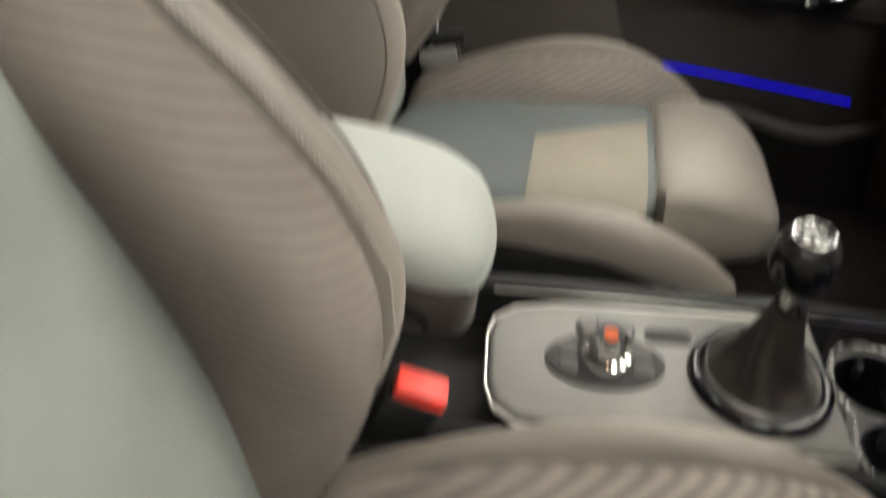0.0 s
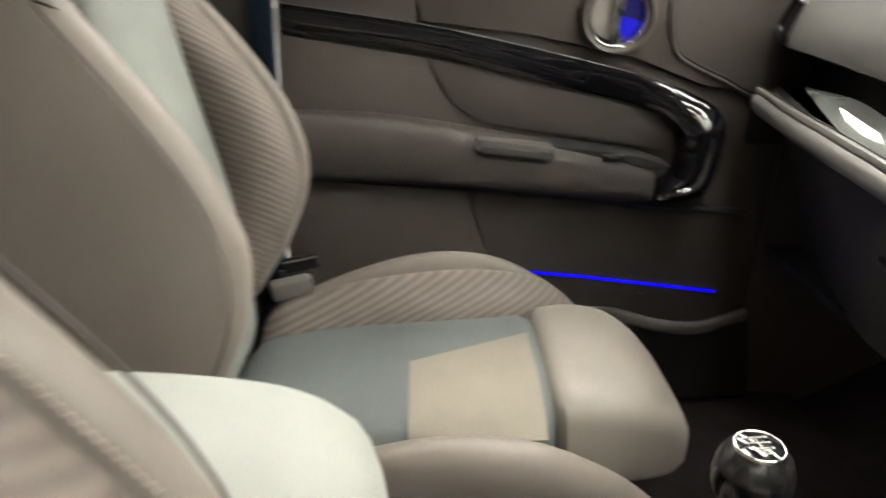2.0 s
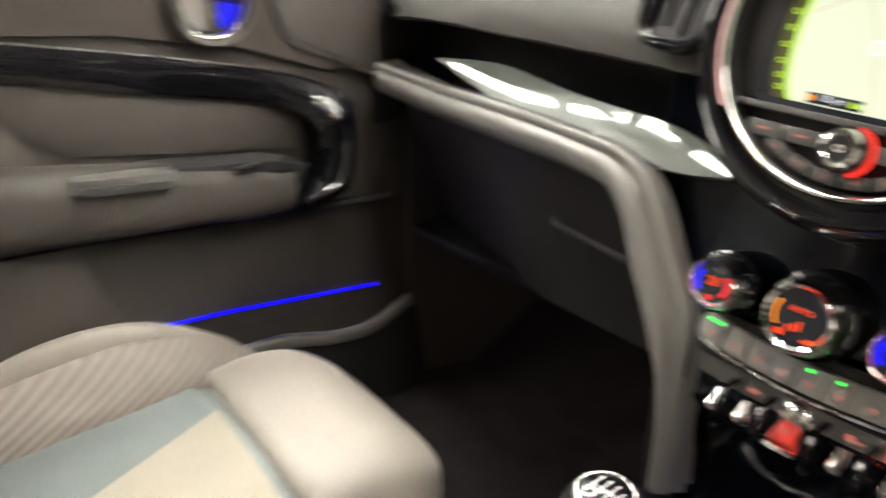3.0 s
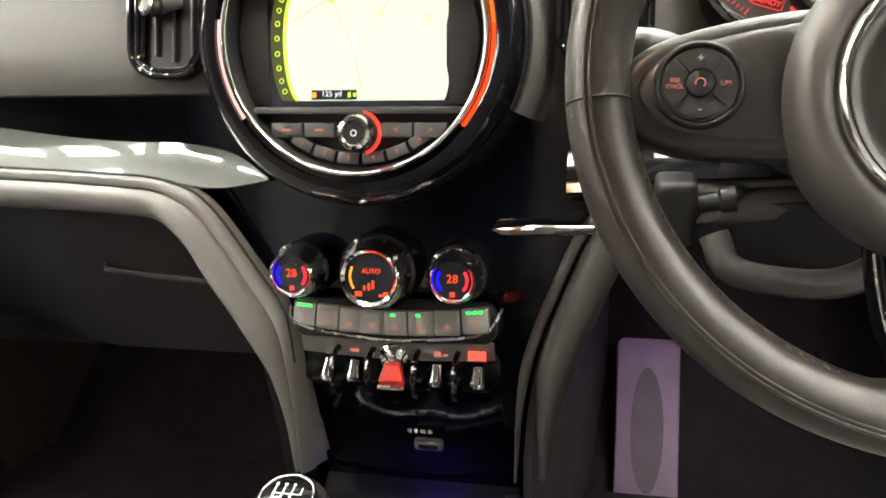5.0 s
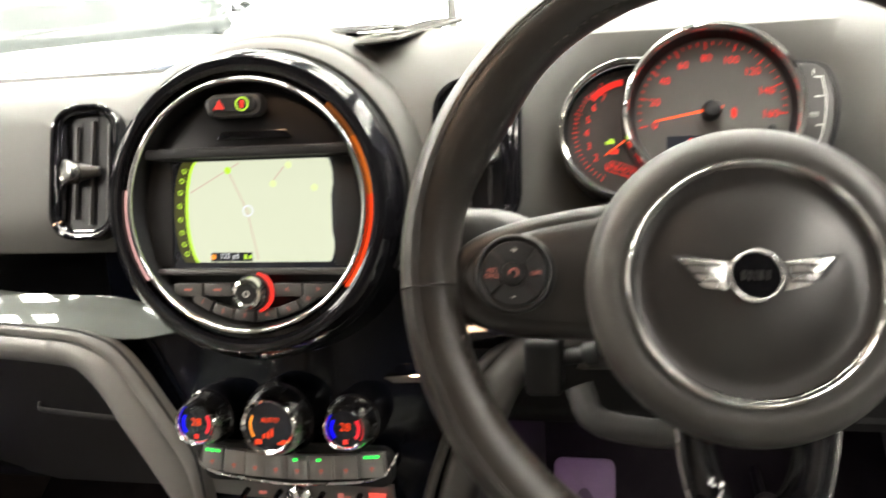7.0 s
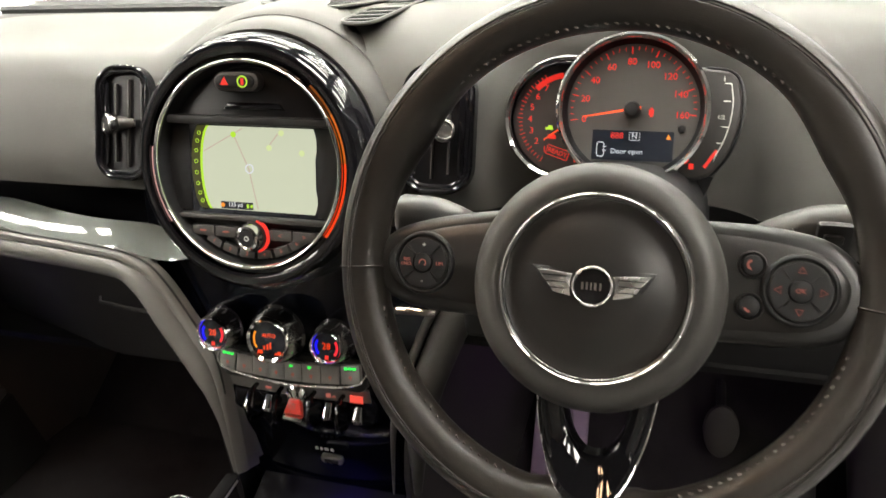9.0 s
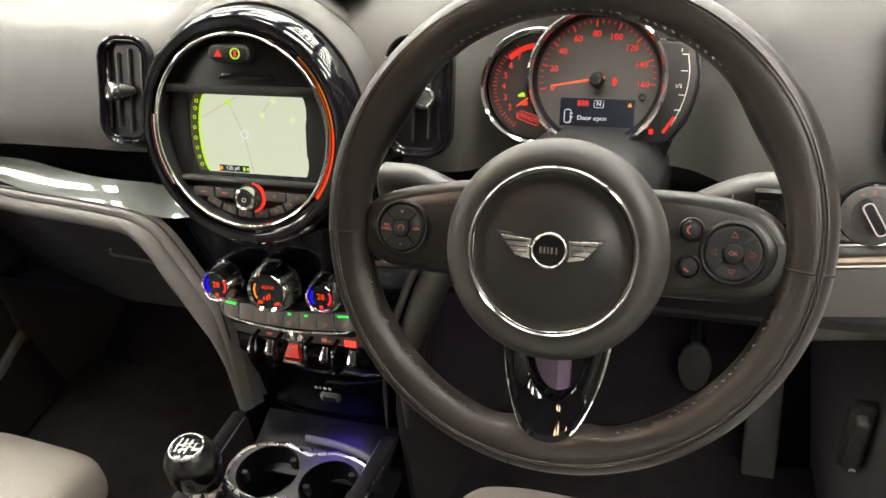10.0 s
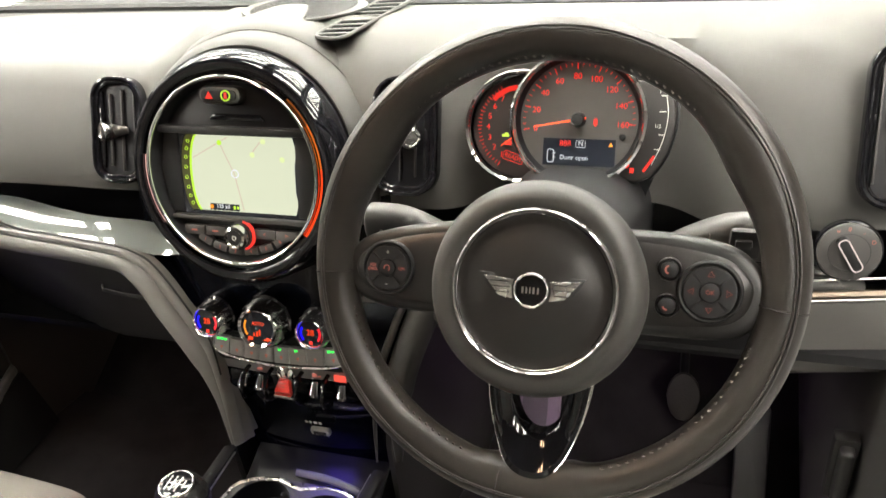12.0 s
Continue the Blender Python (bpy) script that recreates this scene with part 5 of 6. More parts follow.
# ---- front seats ----
def make_seat(cx):
    st = thing("front_seat", "taupe leather and ribbed cloth sports seat with pale centre panel", "car seat", pose(cx, -0.3, 0.15), "front seats")
    T = Matrix.Translation((0, 0.3, -0.15))

    def add(name, bm, m, label="", parent=None):
        return part(name, moved(bm, T), m, parent or st, label)

    # runners and base
    add("base", joined(box(0.40, 0.40, 0.13, 0.03, at=(0, -0.28, 0.30)), box(0.04, 0.5, 0.1, 0.01, at=(-0.18, -0.27, 0.2)), box(0.04, 0.5, 0.1, 0.01, at=(0.18, -0.27, 0.2))), DARK, "black seat base")
    for s in (-1, 1):
        add("side_cover", cushion(smooth_secs([((s * 0.222, -0.52, 0.36), (0.012, 0, 0), (0, 0, 0.05)), ((s * 0.228, -0.35, 0.375), (0.013, 0, 0), (0, 0, 0.06)), ((s * 0.225, -0.2, 0.37), (0.013, 0, 0), (0, 0, 0.055)), ((s * 0.21, -0.09, 0.365), (0.012, 0, 0), (0, 0, 0.03))], 10), n=18, power=3), DARK)
    # cushion
    add("seat_panel", cushion(smooth_secs([((0, -0.50, 0.365), (0.13, 0, 0), (0, 0.02, 0.05)), ((0, -0.42, 0.375), (0.14, 0, 0), (0, 0, 0.05)), ((0, -0.31, 0.385), (0.142, 0, 0), (0, 0, 0.05)), ((0, -0.20, 0.396), (0.140, 0, 0), (0, 0, 0.05)), ((0, -0.165, 0.400), (0.142, 0, 0), (0, 0, 0.05))], 14), n=44, power=3.6, ends=0.7), CLOTH_DARK, "blue-grey cloth seat panel")
    # sand-coloured sheet paints the pool of light that falls on the panel
    add("seat_light_patch", sheet([[(x + (y + 0.305) * -0.42 * (1 - (x - 0.01) / 0.122) * 0.9, y, 0.387 + 0.1 * (y + 0.31) + 0.05 * max(0.0, 1 - (x / 0.149) ** 3.6) ** 0.28 + 0.002) for y in np.linspace(-0.305, -0.162, 10)] for x in np.linspace(0.012, 0.146, 9)], 0.003), LIGHT_PATCH, "patch of light painted on the seat panel")
    add("thigh_support", cushion(smooth_secs([((0, -0.138, 0.405), (0.141, 0, 0), (0, -0.004, 0.053)), ((0, -0.10, 0.408), (0.142, 0, 0), (0, 0, 0.056)), ((0, -0.055, 0.404), (0.140, 0, 0), (0, 0, 0.054)), ((0, -0.020, 0.396), (0.128, 0, 0), (0, 0, 0.042)), ((0, 0.0, 0.388), (0.108, 0, 0), (0, 0, 0.03))], 14), n=40, power=4.5, ends=0.35), VINYL2, "sand leather thigh support")
    for s in (-1, 1):
        low = 0.012 if s < 0 else 0.036
        T = Matrix.Translation((0, 0.3, -0.15 - low))
        front = 0.0 if s < 0 else 0.032
        add("cushion_bolster", cushion(smooth_secs([((s * 0.168, -0.50, 0.36), (0.034, 0, s * 0.02), (0, 0, 0.05)), ((s * 0.172, -0.40, 0.39), (0.037, 0, s * 0.024), (0, 0, 0.06)), ((s * 0.174, -0.29, 0.411), (0.038, 0, s * 0.024), (0, 0, 0.06)), ((s * 0.174, -0.19, 0.418), (0.037, 0, s * 0.024), (0, 0, 0.058)), ((s * 0.170, -0.11, 0.408 - front), (0.032, 0, s * 0.022), (0, 0, 0.052)), ((s * 0.164, -0.055, 0.375 - front), (0.026, 0, s * 0.01), (0, 0, 0.04))], 18), n=28, power=2.8, ends=0.5), RIB_SEAT if s < 0 else VINYL2, "ribbed cloth cushion bolster" if s < 0 else "sand leather cushion bolster")
        thin = 0.019 if s < 0 else 0.024
        roll = [(0.207, -0.50, 0.37, 0.05), (0.212, -0.40, 0.412, 0.056), (0.215, -0.29, 0.441, 0.06), (0.214, -0.19, 0.443, 0.056), (0.206, -0.105, 0.415, 0.045), (0.195, -0.055, 0.385, 0.032)]
        if s > 0:
            roll = [(x, y, z + h - 0.036, 0.036) for x, y, z, h in roll]
        add("bolster_edge", cushion(smooth_secs([((s * x, y, z), (thin, 0, 0), (0, 0, h)) for x, y, z, h in roll], 20), n=24, power=2.5, ends=0.6), VINYL, "taupe leather cushion edge")
        add("edge_stitching", tube(curve([(s * 0.234, -0.48, 0.40), (s * 0.2375, -0.40, 0.425), (s * 0.2395, -0.29, 0.449), (s * 0.2385, -0.19, 0.449), (s * 0.232, -0.105, 0.42), (s * 0.216, -0.05, 0.388)], 24), 0.0011, 5), SEAM)
    T = Matrix.Translation((0, 0.3, -0.15))
    # backrest: outer wings
    zf = [(0.44, -0.515), (0.50, -0.478), (0.56, -0.453), (0.60, -0.443), (0.65, -0.446), (0.71, -0.472), (0.77, -0.515), (0.843, -0.578), (0.90, -0.605), (0.97, -0.625)]
    zb = [(0.44, -0.645), (0.69, -0.70), (0.775, -0.715), (0.90, -0.735), (0.97, -0.745)]

    def at_z(tab, z):
        for (z0, y0), (z1, y1) in zip(tab, tab[1:]):
            if z <= z1:
                return y0 + (y1 - y0) * (z - z0) / (z1 - z0)
        return tab[-1][1]

    zs = np.linspace(0.44, 0.985, 20)
    for s in (-1, 1):
        secs = []
        for z in zs:
            yf, yb = at_z(zf, z), at_z(zb, z)
            xw = 0.205 - 0.012 * ((min(z, 0.86) - 0.62) / 0.24) ** 2 - 0.45 * max(0, z - 0.86)
            secs.append(((s * xw, (yf + yb) / 2, z), (0.029, 0, 0), (s * -0.012, (yf - yb) / 2, 0)))
        add("back_wing", cushion(smooth_secs(secs, 32), n=36, power=2.9, ends=0.5), VINYL, "taupe leather backrest wing")
        pip = [(s * (0.2135 - 0.012 * ((z - 0.62) / 0.24) ** 2 + 0.0105), at_z(zf, z) - 0.0125, z) for z in np.linspace(0.46, 0.845, 14)]
        add("wing_piping", tube(curve(pip, 36), 0.0012, 6), PIPE)
        zig = [(s * (0.2045 - 0.012 * ((z - 0.62) / 0.24) ** 2 - 0.027 + (0.0009 if k % 2 else -0.0009)), at_z(zf, z) - 0.0045, z) for k, z in enumerate(np.linspace(0.5, 0.83, 180))]
        add("wing_stitching", tube(zig, 0.0006, 4), STITCH)
        for zz in (0.842,):
            yf, yb, xw = at_z(zf, zz), at_z(zb, zz), 0.2045 - 0.012 * ((zz - 0.62) / 0.24) ** 2
            line = []
            for th in np.linspace(0.75, math.pi - 0.3, 14):
                cs, sn = math.cos(th), math.sin(th)
                lx, ly = 0.0295 * math.copysign(abs(cs) ** 0.69, cs), (yf - yb) / 2 * math.copysign(abs(sn) ** 0.69, sn)
                line.append((s * (xw + lx) - s * 0.012 * sn, (yf + yb) / 2 + ly + 0.0006, zz + 0.006 * math.sin(3 * th)))
            add("shoulder_seam", tube(curve(line, 40), 0.0013, 5), SEAM, "dark shoulder seam")
        rib = []
        for z in np.linspace(0.47, 0.835, 12):
            yf = at_z(zf, z)
            rib.append(((s * (0.155 - 0.008 * ((z - 0.62) / 0.24) ** 2), yf - 0.066 - (0.034 if s > 0 else 0.0), z), (0.056, s * 0.0, 0), (s * -0.010, 0.058, 0)))
        add("back_bolster", cushion(smooth_secs(rib, 20), n=28, power=2.6, ends=0.4), RIB_BACK, "ribbed cloth backrest bolster")
    # centre panel and shell
    cp = []
    for z, y, w in ((0.43, -0.50, 0.108), (0.50, -0.507, 0.112), (0.58, -0.52, 0.112), (0.66, -0.538, 0.108), (0.74, -0.56, 0.104), (0.80, -0.575, 0.1), (0.86, -0.588, 0.092)):
        cp.append(((0, y - 0.03, z), (w + 0.012, 0, 0), (0, 0.03, 0.006)))
    add("back_panel", cushion(smooth_secs(cp, 16), n=40, power=4, ends=0.8), CLOTH_SHADED, "pale grey cloth backrest panel, darkened for shade")
    add("back_shell", cushion(smooth_secs([((0, -0.60, 0.45), (0.19, 0, 0), (0, 0.035, 0)), ((0, -0.625, 0.62), (0.20, 0, 0), (0, 0.035, 0)), ((0, -0.640, 0.78), (0.19, 0, 0), (0, 0.035, 0)), ((0, -0.648, 0.86), (0.175, 0, 0), (0, 0.035, 0))], 10), n=32, power=3.5, ends=0.5), VINYL)
    # shoulders and built-in head restraint
    add("head_restraint", cushion(smooth_secs([((0, -0.645, 0.855), (0.214, 0, 0), (0, 0.055, 0)), ((0, -0.65, 0.90), (0.207, 0, 0), (0, 0.06, 0)), ((0, -0.655, 0.95), (0.175, 0, 0), (0, 0.052, 0)), ((0, -0.655, 1.0), (0.142, 0, 0), (0, 0.055, 0)), ((0, -0.665, 1.07), (0.132, 0, 0), (0, 0.052, 0)), ((0, -0.672, 1.11), (0.118, 0, 0), (0, 0.042, 0))], 20), n=40, power=3.4, ends=0.5), VINYL, "taupe leather built-in head restraint")
    return st


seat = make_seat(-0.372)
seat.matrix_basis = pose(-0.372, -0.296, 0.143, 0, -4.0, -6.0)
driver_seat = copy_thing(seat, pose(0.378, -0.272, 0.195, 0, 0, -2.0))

# buckles and belt anchors
for x, y, z, lab in ((0.118, -0.415, 0.475, "red-buttoned seat belt buckle beside the console"), (-0.118, -0.44, 0.44, "red-buttoned seat belt buckle beside the console")):
    bk = thing("seat_belt_buckle", lab, "seat belt buckle", pose(x, y, z, -20, 0, 0), "seat belt buckles")
    part("housing", box(0.03, 0.05, 0.075, 0.008, at=(0, 0, -0.012), seg=3), DARK, bk)
    part("button", box(0.026, 0.044, 0.016, 0.004, at=(0, 0.002, 0.028), seg=2), RED_PLASTIC, bk, "red release button")
    part("stalk", box(0.012, 0.03, 0.2, 0.004, at=(0, -0.005, -0.14)), DARK, bk)
an = thing("seat_belt_anchor", "seat belt end with silver clip beside the seat", "seat belt", pose(-0.63, -0.43, 0.43, 12, 0, 0))
part("clip", box(0.014, 0.05, 0.022, 0.005, at=(0, 0, 0.015), seg=3), DARK, an)
part("clip_edge", box(0.004, 0.05, 0.004, 0.001, at=(0.008, 0, 0.025)), CHROME, an, "chrome clip edge")
part("belt_stub", box(0.02, 0.06, 0.03, 0.008, at=(0.015, -0.02, -0.012), seg=3), SOFT, an, "pale belt guide")
part("webbing", box(0.006, 0.046, 0.24, 0.001, at=(0, -0.01, -0.11)), GREY, an)

# ---- passenger door ----
dr = thing("passenger_door", "dark brown door trim with gloss black swoosh, ribbed cloth and blue light line", "car door", sideways(-0.705, 0, 0), kind="structure")


def dpart(name, bm, m, label="", parent=None):
    return part(name, bm, m, parent or dr, label)


dpart("door_panel", plate([(-0.455, 0.16), (0.36, 0.16), (0.40, 0.5), (0.36, 0.875), (-0.455, 0.875)], 0.02, z=-0.022), DOOR)
dpart("outer_skin", plate([(-0.46, 0.02), (0.5, 0.02), (0.55, 0.5), (0.5, 0.88), (-0.46, 0.88)], 0.02, z=-0.10), BLUE_PAINT)
dpart("belt_rail", tube([(-0.455, 0.872, -0.012), (0.1, 0.872, -0.012), (0.36, 0.868, -0.012)], 0.02, 10), PAD, "pale grey window ledge")
# upper field with the ribbed cloth insert behind it
dpart("cloth_insert", plate([(-0.45, 0.79), (-0.268, 0.772), (-0.284, 0.865), (-0.45, 0.865)], 0.006, 0.002), RIB_DOOR, "ribbed cloth insert")
dpart("upper_field", plate([(-0.262, 0.772), (-0.1, 0.755), (0.05, 0.725), (0.17, 0.682), (0.235, 0.69), (0.32, 0.75), (0.33, 0.862), (-0.278, 0.862)], 0.006, 0.002), DOOR2)
# gloss swoosh that curls down into the grab handle
top = curve([(x, y, 0) for x, y in ((-0.45, 0.793), (-0.26, 0.7675), (-0.14, 0.745), (-0.01, 0.717), (0.071, 0.697), (0.145, 0.672), (0.1755, 0.654), (0.1875, 0.627), (0.1885, 0.586), (0.1815, 0.5475), (0.167, 0.526), (0.136, 0.518), (0.094, 0.519))], 49)
bot = curve([(x, y, 0) for x, y in ((-0.45, 0.756), (-0.26, 0.7305), (-0.138, 0.702), (-0.005, 0.6725), (0.065, 0.656), (0.105, 0.642), (0.123, 0.628), (0.131, 0.612), (0.1315, 0.580), (0.126, 0.556), (0.119, 0.546), (0.110, 0.540), (0.0925, 0.533))], 49)
rings_ = []
for i, (p, q) in enumerate(zip(top, bot)):
    lift = 0.012 + 0.042 * max(0, min(1, (i - 16) / 10))
    m_ = (p + q) / 2
    rings_.append([(p.x, p.y, 0.0), (p.x, p.y, lift * 0.8), (p.x * 0.85 + q.x * 0.15, p.y * 0.85 + q.y * 0.15, lift), (m_.x, m_.y, lift * 1.08), (q.x * 0.85 + p.x * 0.15, q.y * 0.85 + p.y * 0.15, lift), (q.x, q.y, lift * 0.8), (q.x, q.y, 0.0)])
dpart("gloss_swoosh", loft(rings_), GLOSS, "gloss black trim that curls into a grab handle")
# chrome strips stand in for highlights on the gloss black trim
dpart("swoosh_glint", tube([(p.x, p.y + 0.001, 0.011 + 0.030 * max(0, min(1, (i - 16) / 10))) for i, p in enumerate(top[:26])], 0.0016, 6), CHROME)
dpart("handle_glint", tube(curve([(0.158, 0.632, 0.055), (0.1625, 0.60, 0.056), (0.158, 0.562, 0.056), (0.148, 0.5425, 0.056), (0.128, 0.533, 0.056), (0.106, 0.530, 0.055)], 22), [0.002] + [0.0058] * 20 + [0.002], 8, flat=0.45, side=(1, 0, 0)), CHROME)
# middle field and armrest
dpart("middle_cloth", plate([(-0.45, 0.752), (-0.257, 0.724), (-0.24, 0.69), (-0.2, 0.625), (-0.45, 0.635)], 0.006, 0.002), RIB_DOOR, "ribbed cloth insert")
dpart("middle_field", plate([(-0.25, 0.722), (-0.08, 0.694), (0.05, 0.66), (0.10, 0.638), (0.125, 0.61), (0.12, 0.585), (-0.06, 0.612), (-0.17, 0.63), (-0.215, 0.66)], 0.003, 0.001), DOOR)
dpart("armrest", cushion(smooth_secs([((-0.45, 0.605, 0.022), (0, 0.048, 0), (0, 0, 0.030)), ((-0.3, 0.598, 0.024), (0, 0.048, 0), (0, 0, 0.033)), ((-0.1, 0.573, 0.026), (0, 0.040, 0), (0, 0, 0.034)), ((0.03, 0.552, 0.026), (0, 0.034, 0), (0, 0, 0.032)), ((0.085, 0.542, 0.022), (0, 0.028, 0), (0, 0, 0.028))], 16), n=28, power=2.8, ends=0.3), RIB_ARM, "ribbed cloth armrest")
dpart("armrest_top", plate([(-0.195, 0.618), (-0.06, 0.606), (0.06, 0.590), (0.11, 0.574), (0.10, 0.566), (-0.05, 0.585), (-0.19, 0.602)], 0.046, 0.004), DARK, "dark armrest control panel")
dpart("pull_cup", moved(box(0.112, 0.017, 0.03, 0.004), pose(-0.13, 0.608, 0.05, 0, 0, -7)), SIDE, "grey pull cup")
dpart("pull_slot", moved(box(0.10, 0.010, 0.004, 0.001), pose(-0.132, 0.603, 0.0655, 0, 0, -7)), RUBBER)
sw_ = dpart("window_switch", box(0.034, 0.010, 0.012, 0.003, at=(0.02, 0.589, 0.05)), DARK, "window lift switch")
part("switch_edge", box(0.022, 0.004, 0.005, 0.001, at=(0.02, 0.5935, 0.058)), CHROME, sw_)
dpart("arm_gap", tube([(-0.45, 0.556, 0.012), (-0.1, 0.532, 0.014), (0.1, 0.502, 0.014), (0.26, 0.486, 0.01)], 0.006, 6), RUBBER)
# lower field, pocket and blue light line
dpart("lower_field", plate([(-0.45, 0.55), (-0.19, 0.527), (-0.15, 0.42), (-0.12, 0.2), (-0.45, 0.2)], 0.010, 0.003), DOOR2)
dpart("pocket_back", plate([(-0.18, 0.523), (0.10, 0.495), (0.255, 0.478), (0.29, 0.30), (0.27, 0.25), (-0.1, 0.25)], 0.003), DOOR)
dpart("light_line", tube([(-0.14, 0.393, 0.005), (0.0, 0.3765, 0.005), (0.238, 0.341, 0.005)], 0.0026, 8), BLUE_GLOW, "glowing blue light line")
pk = dpart("pocket_lip", cushion(smooth_secs([((-0.2, 0.335, 0.045), (0, 0.012, 0), (0, 0, 0.008)), ((0.02, 0.331, 0.048), (0, 0.011, 0), (0, 0, 0.009)), ((0.075, 0.322, 0.048), (0, 0.010, 0), (0, 0, 0.009)), ((0.13, 0.305, 0.048), (0, 0.010, 0), (0, 0, 0.009)), ((0.2, 0.297, 0.046), (0, 0.010, 0), (0, 0, 0.008)), ((0.285, 0.310, 0.03), (0, 0.009, 0), (0, 0, 0.007))], 22), n=16, power=3), RAIL, "grey door pocket lip")
dpart("pocket_front", plate([(-0.3, 0.335), (0.02, 0.327), (0.075, 0.318), (0.13, 0.300), (0.2, 0.291), (0.285, 0.305), (0.31, 0.16), (-0.3, 0.16)], 0.008, z=0.04), DARK)
dpart("pocket_stud", disc(0.004, 0.003, 0.001, z=0.003), GREY).matrix_basis = pose(0.11, 0.339, 0)
# front loudspeaker field
rim = [(0.0905, 0.812), (0.094, 0.8225), (0.105, 0.826), (0.2, 0.826), (0.30, 0.821), (0.335, 0.78), (0.32, 0.70), (0.2526, 0.667), (0.189, 0.692), (0.1266, 0.7195), (0.106, 0.738), (0.0945, 0.764)]
rim = [(p.x, p.y) for p in curve([(x, y, 0) for x, y in rim + rim[:1]], 72)][:-1]
spk = dpart("speaker_field", plate(rim[::-1], 0.004, z=0.004), DOOR)
part("speaker_rim", tube([(x, y, 0.0085) for x, y in rim], 0.0026, 8, loop=True), DOOR, spk)
part("speaker_groove", tube([(0.2 + (x - 0.2) * 0.94, 0.762 + (y - 0.762) * 0.91, 0.0082) for x, y in rim], 0.0016, 6, loop=True), RUBBER, spk, "dark groove")
# release handle
hd = dpart("release_handle", lathe([(0.044, 0.006), (0.047, 0.016), (0.0505, 0.018), (0.0535, 0.014), (0.054, 0.004)], 56, closed=True), DOOR2, "round chrome-ringed door release")
part("handle_ring", ring(0.040, 0.0455, 0.006, 0.008, 56, dome=1), CHROME, hd)
part("handle_cup", lathe([(0.042, 0.01), (0.036, 0.002), (0, -0.001)], 48), DARK, hd)
part("glow_half", arc_band(0.004, 0.037, -68, -14, 0.0015, z=0.003), glow("blue_handle_glow", (0.002, 0.002, 0.8), 0.8), hd, "blue lit half")
part("glow_half", arc_band(0.004, 0.037, -14, 68, 0.0015, z=0.003), glow("faint_blue_handle_glow", (0.002, 0.002, 0.8), 0.09), hd, "faintly lit upper half")
part("handle_lever", plate([(-0.006, 0.04), (0.010, 0.04), (0.007, 0.0), (0.001, -0.04), (-0.008, -0.04)], 0.010, 0.003, z=0.006), CHROME, hd)
part("lever_plate", arc_band(0.004, 0.036, 100, 262, 0.004, z=0.003), KEY, hd)
hd.matrix_basis = pose(0.012, 0.7855, 0.004)
# footwell kick panel ahead of the door
part("kick_panel", sheet([[(-0.70 + 0.10 * v, 0.30 + 0.45 * v, z) for z in np.linspace(0.14, 0.66, 6)] for v in np.linspace(0, 1, 5)], 0.01), DOOR2, body, "brown footwell side")
part("kick_panel", sheet([[(0.705 - 0.03 * v, 0.05 + 0.69 * v, z) for z in np.linspace(0.14, 0.60, 6)] for v in np.linspace(0, 1, 5)], 0.01), RAIL, body, "grey footwell side")

# ---- centre console ----
cs = thing("centre_console", "dark plastic centre console with grey control deck", "centre console", pose(0, -0.2, 0.15))
K = Matrix.Translation((0, 0.2, -0.15))


def cpart(name, bm, m, label="", parent=None):
    return part(name, moved(bm, K), m, parent or cs, label)


for s in (-1, 1):
    x = s * 0.103
    cpart("side_wall", box(0.012, 0.74, 0.27, 0.003, at=(x, -0.35, 0.28)), DARK)
    cpart("top_rail", tube(curve([(s * 0.100, -0.72, 0.425), (s * 0.100, -0.45, 0.425), (s * 0.100, -0.25, 0.423), (s * 0.102, -0.08, 0.418), (s * 0.108, 0.03, 0.405), (s * 0.112, 0.12, 0.395)], 24), 0.0105, 10, flat=0.6, side=(1, 0, 0)), DARK, "dark console edge")
    cpart("rail_line", tube(curve([(s * 0.089, -0.345, 0.4225), (s * 0.090, -0.2, 0.4215), (s * 0.092, -0.08, 0.416), (s * 0.098, 0.03, 0.404), (s * 0.102, 0.115, 0.396)], 20), 0.0016, 6), SATIN)
deck = [(-0.055, -0.34), (-0.03, -0.347), (0.03, -0.347), (0.055, -0.34), (0.072, -0.318), (0.080, -0.28), (0.084, -0.02), (-0.084, -0.02), (-0.080, -0.28), (-0.072, -0.318)]
dk = cpart("deck", moved(plate(deck, 0.02, 0.006, seg=3), Matrix.Translation((0, 0, 0.4))), SOFT, "soft grey control deck")
cpart("deck_edge", tube([(x * 1.04, y - (0.003 if y < -0.3 else 0), 0.413) for x, y in deck[1:3] + deck[3:7]], 0.002, 6), SATIN)
cpart("deck_edge", tube([(x * 1.04, y - (0.003 if y < -0.3 else 0), 0.413) for x, y in deck[7:] + deck[:2]], 0.002, 6), SATIN)
cpart("well_floor", box(0.2, 0.5, 0.01, at=(0, -0.58, 0.36)), DARK)
cpart("tray_floor", box(0.22, 0.2, 0.01, at=(0, 0.04, 0.30)), DARK)

# controller dial on the deck
cd = thing("controller_dial", "chrome controller dial with keys round it on the deck", "control dial", pose(0.0, -0.236, 0.42))
part("base_plate", plate([(0.034 * math.cos(a) * (1.45 if abs(math.cos(a)) > 2 else 1.0), 0.058 * math.sin(a)) for a in np.linspace(0, 2 * math.pi, 40)[:-1]], 0.004, 0.001), RUBBER, cd)
part("dial", lathe([(0.024, 0.002), (0.0245, 0.012), (0.023, 0.016), (0.018, 0.0175), (0.017, 0.026), (0.0165, 0.036), (0.013, 0.039), (0, 0.039)], 40), CHROME, cd)
part("dial_cap", disc(0.013, 0.001, z=0.0388), DARK, cd)
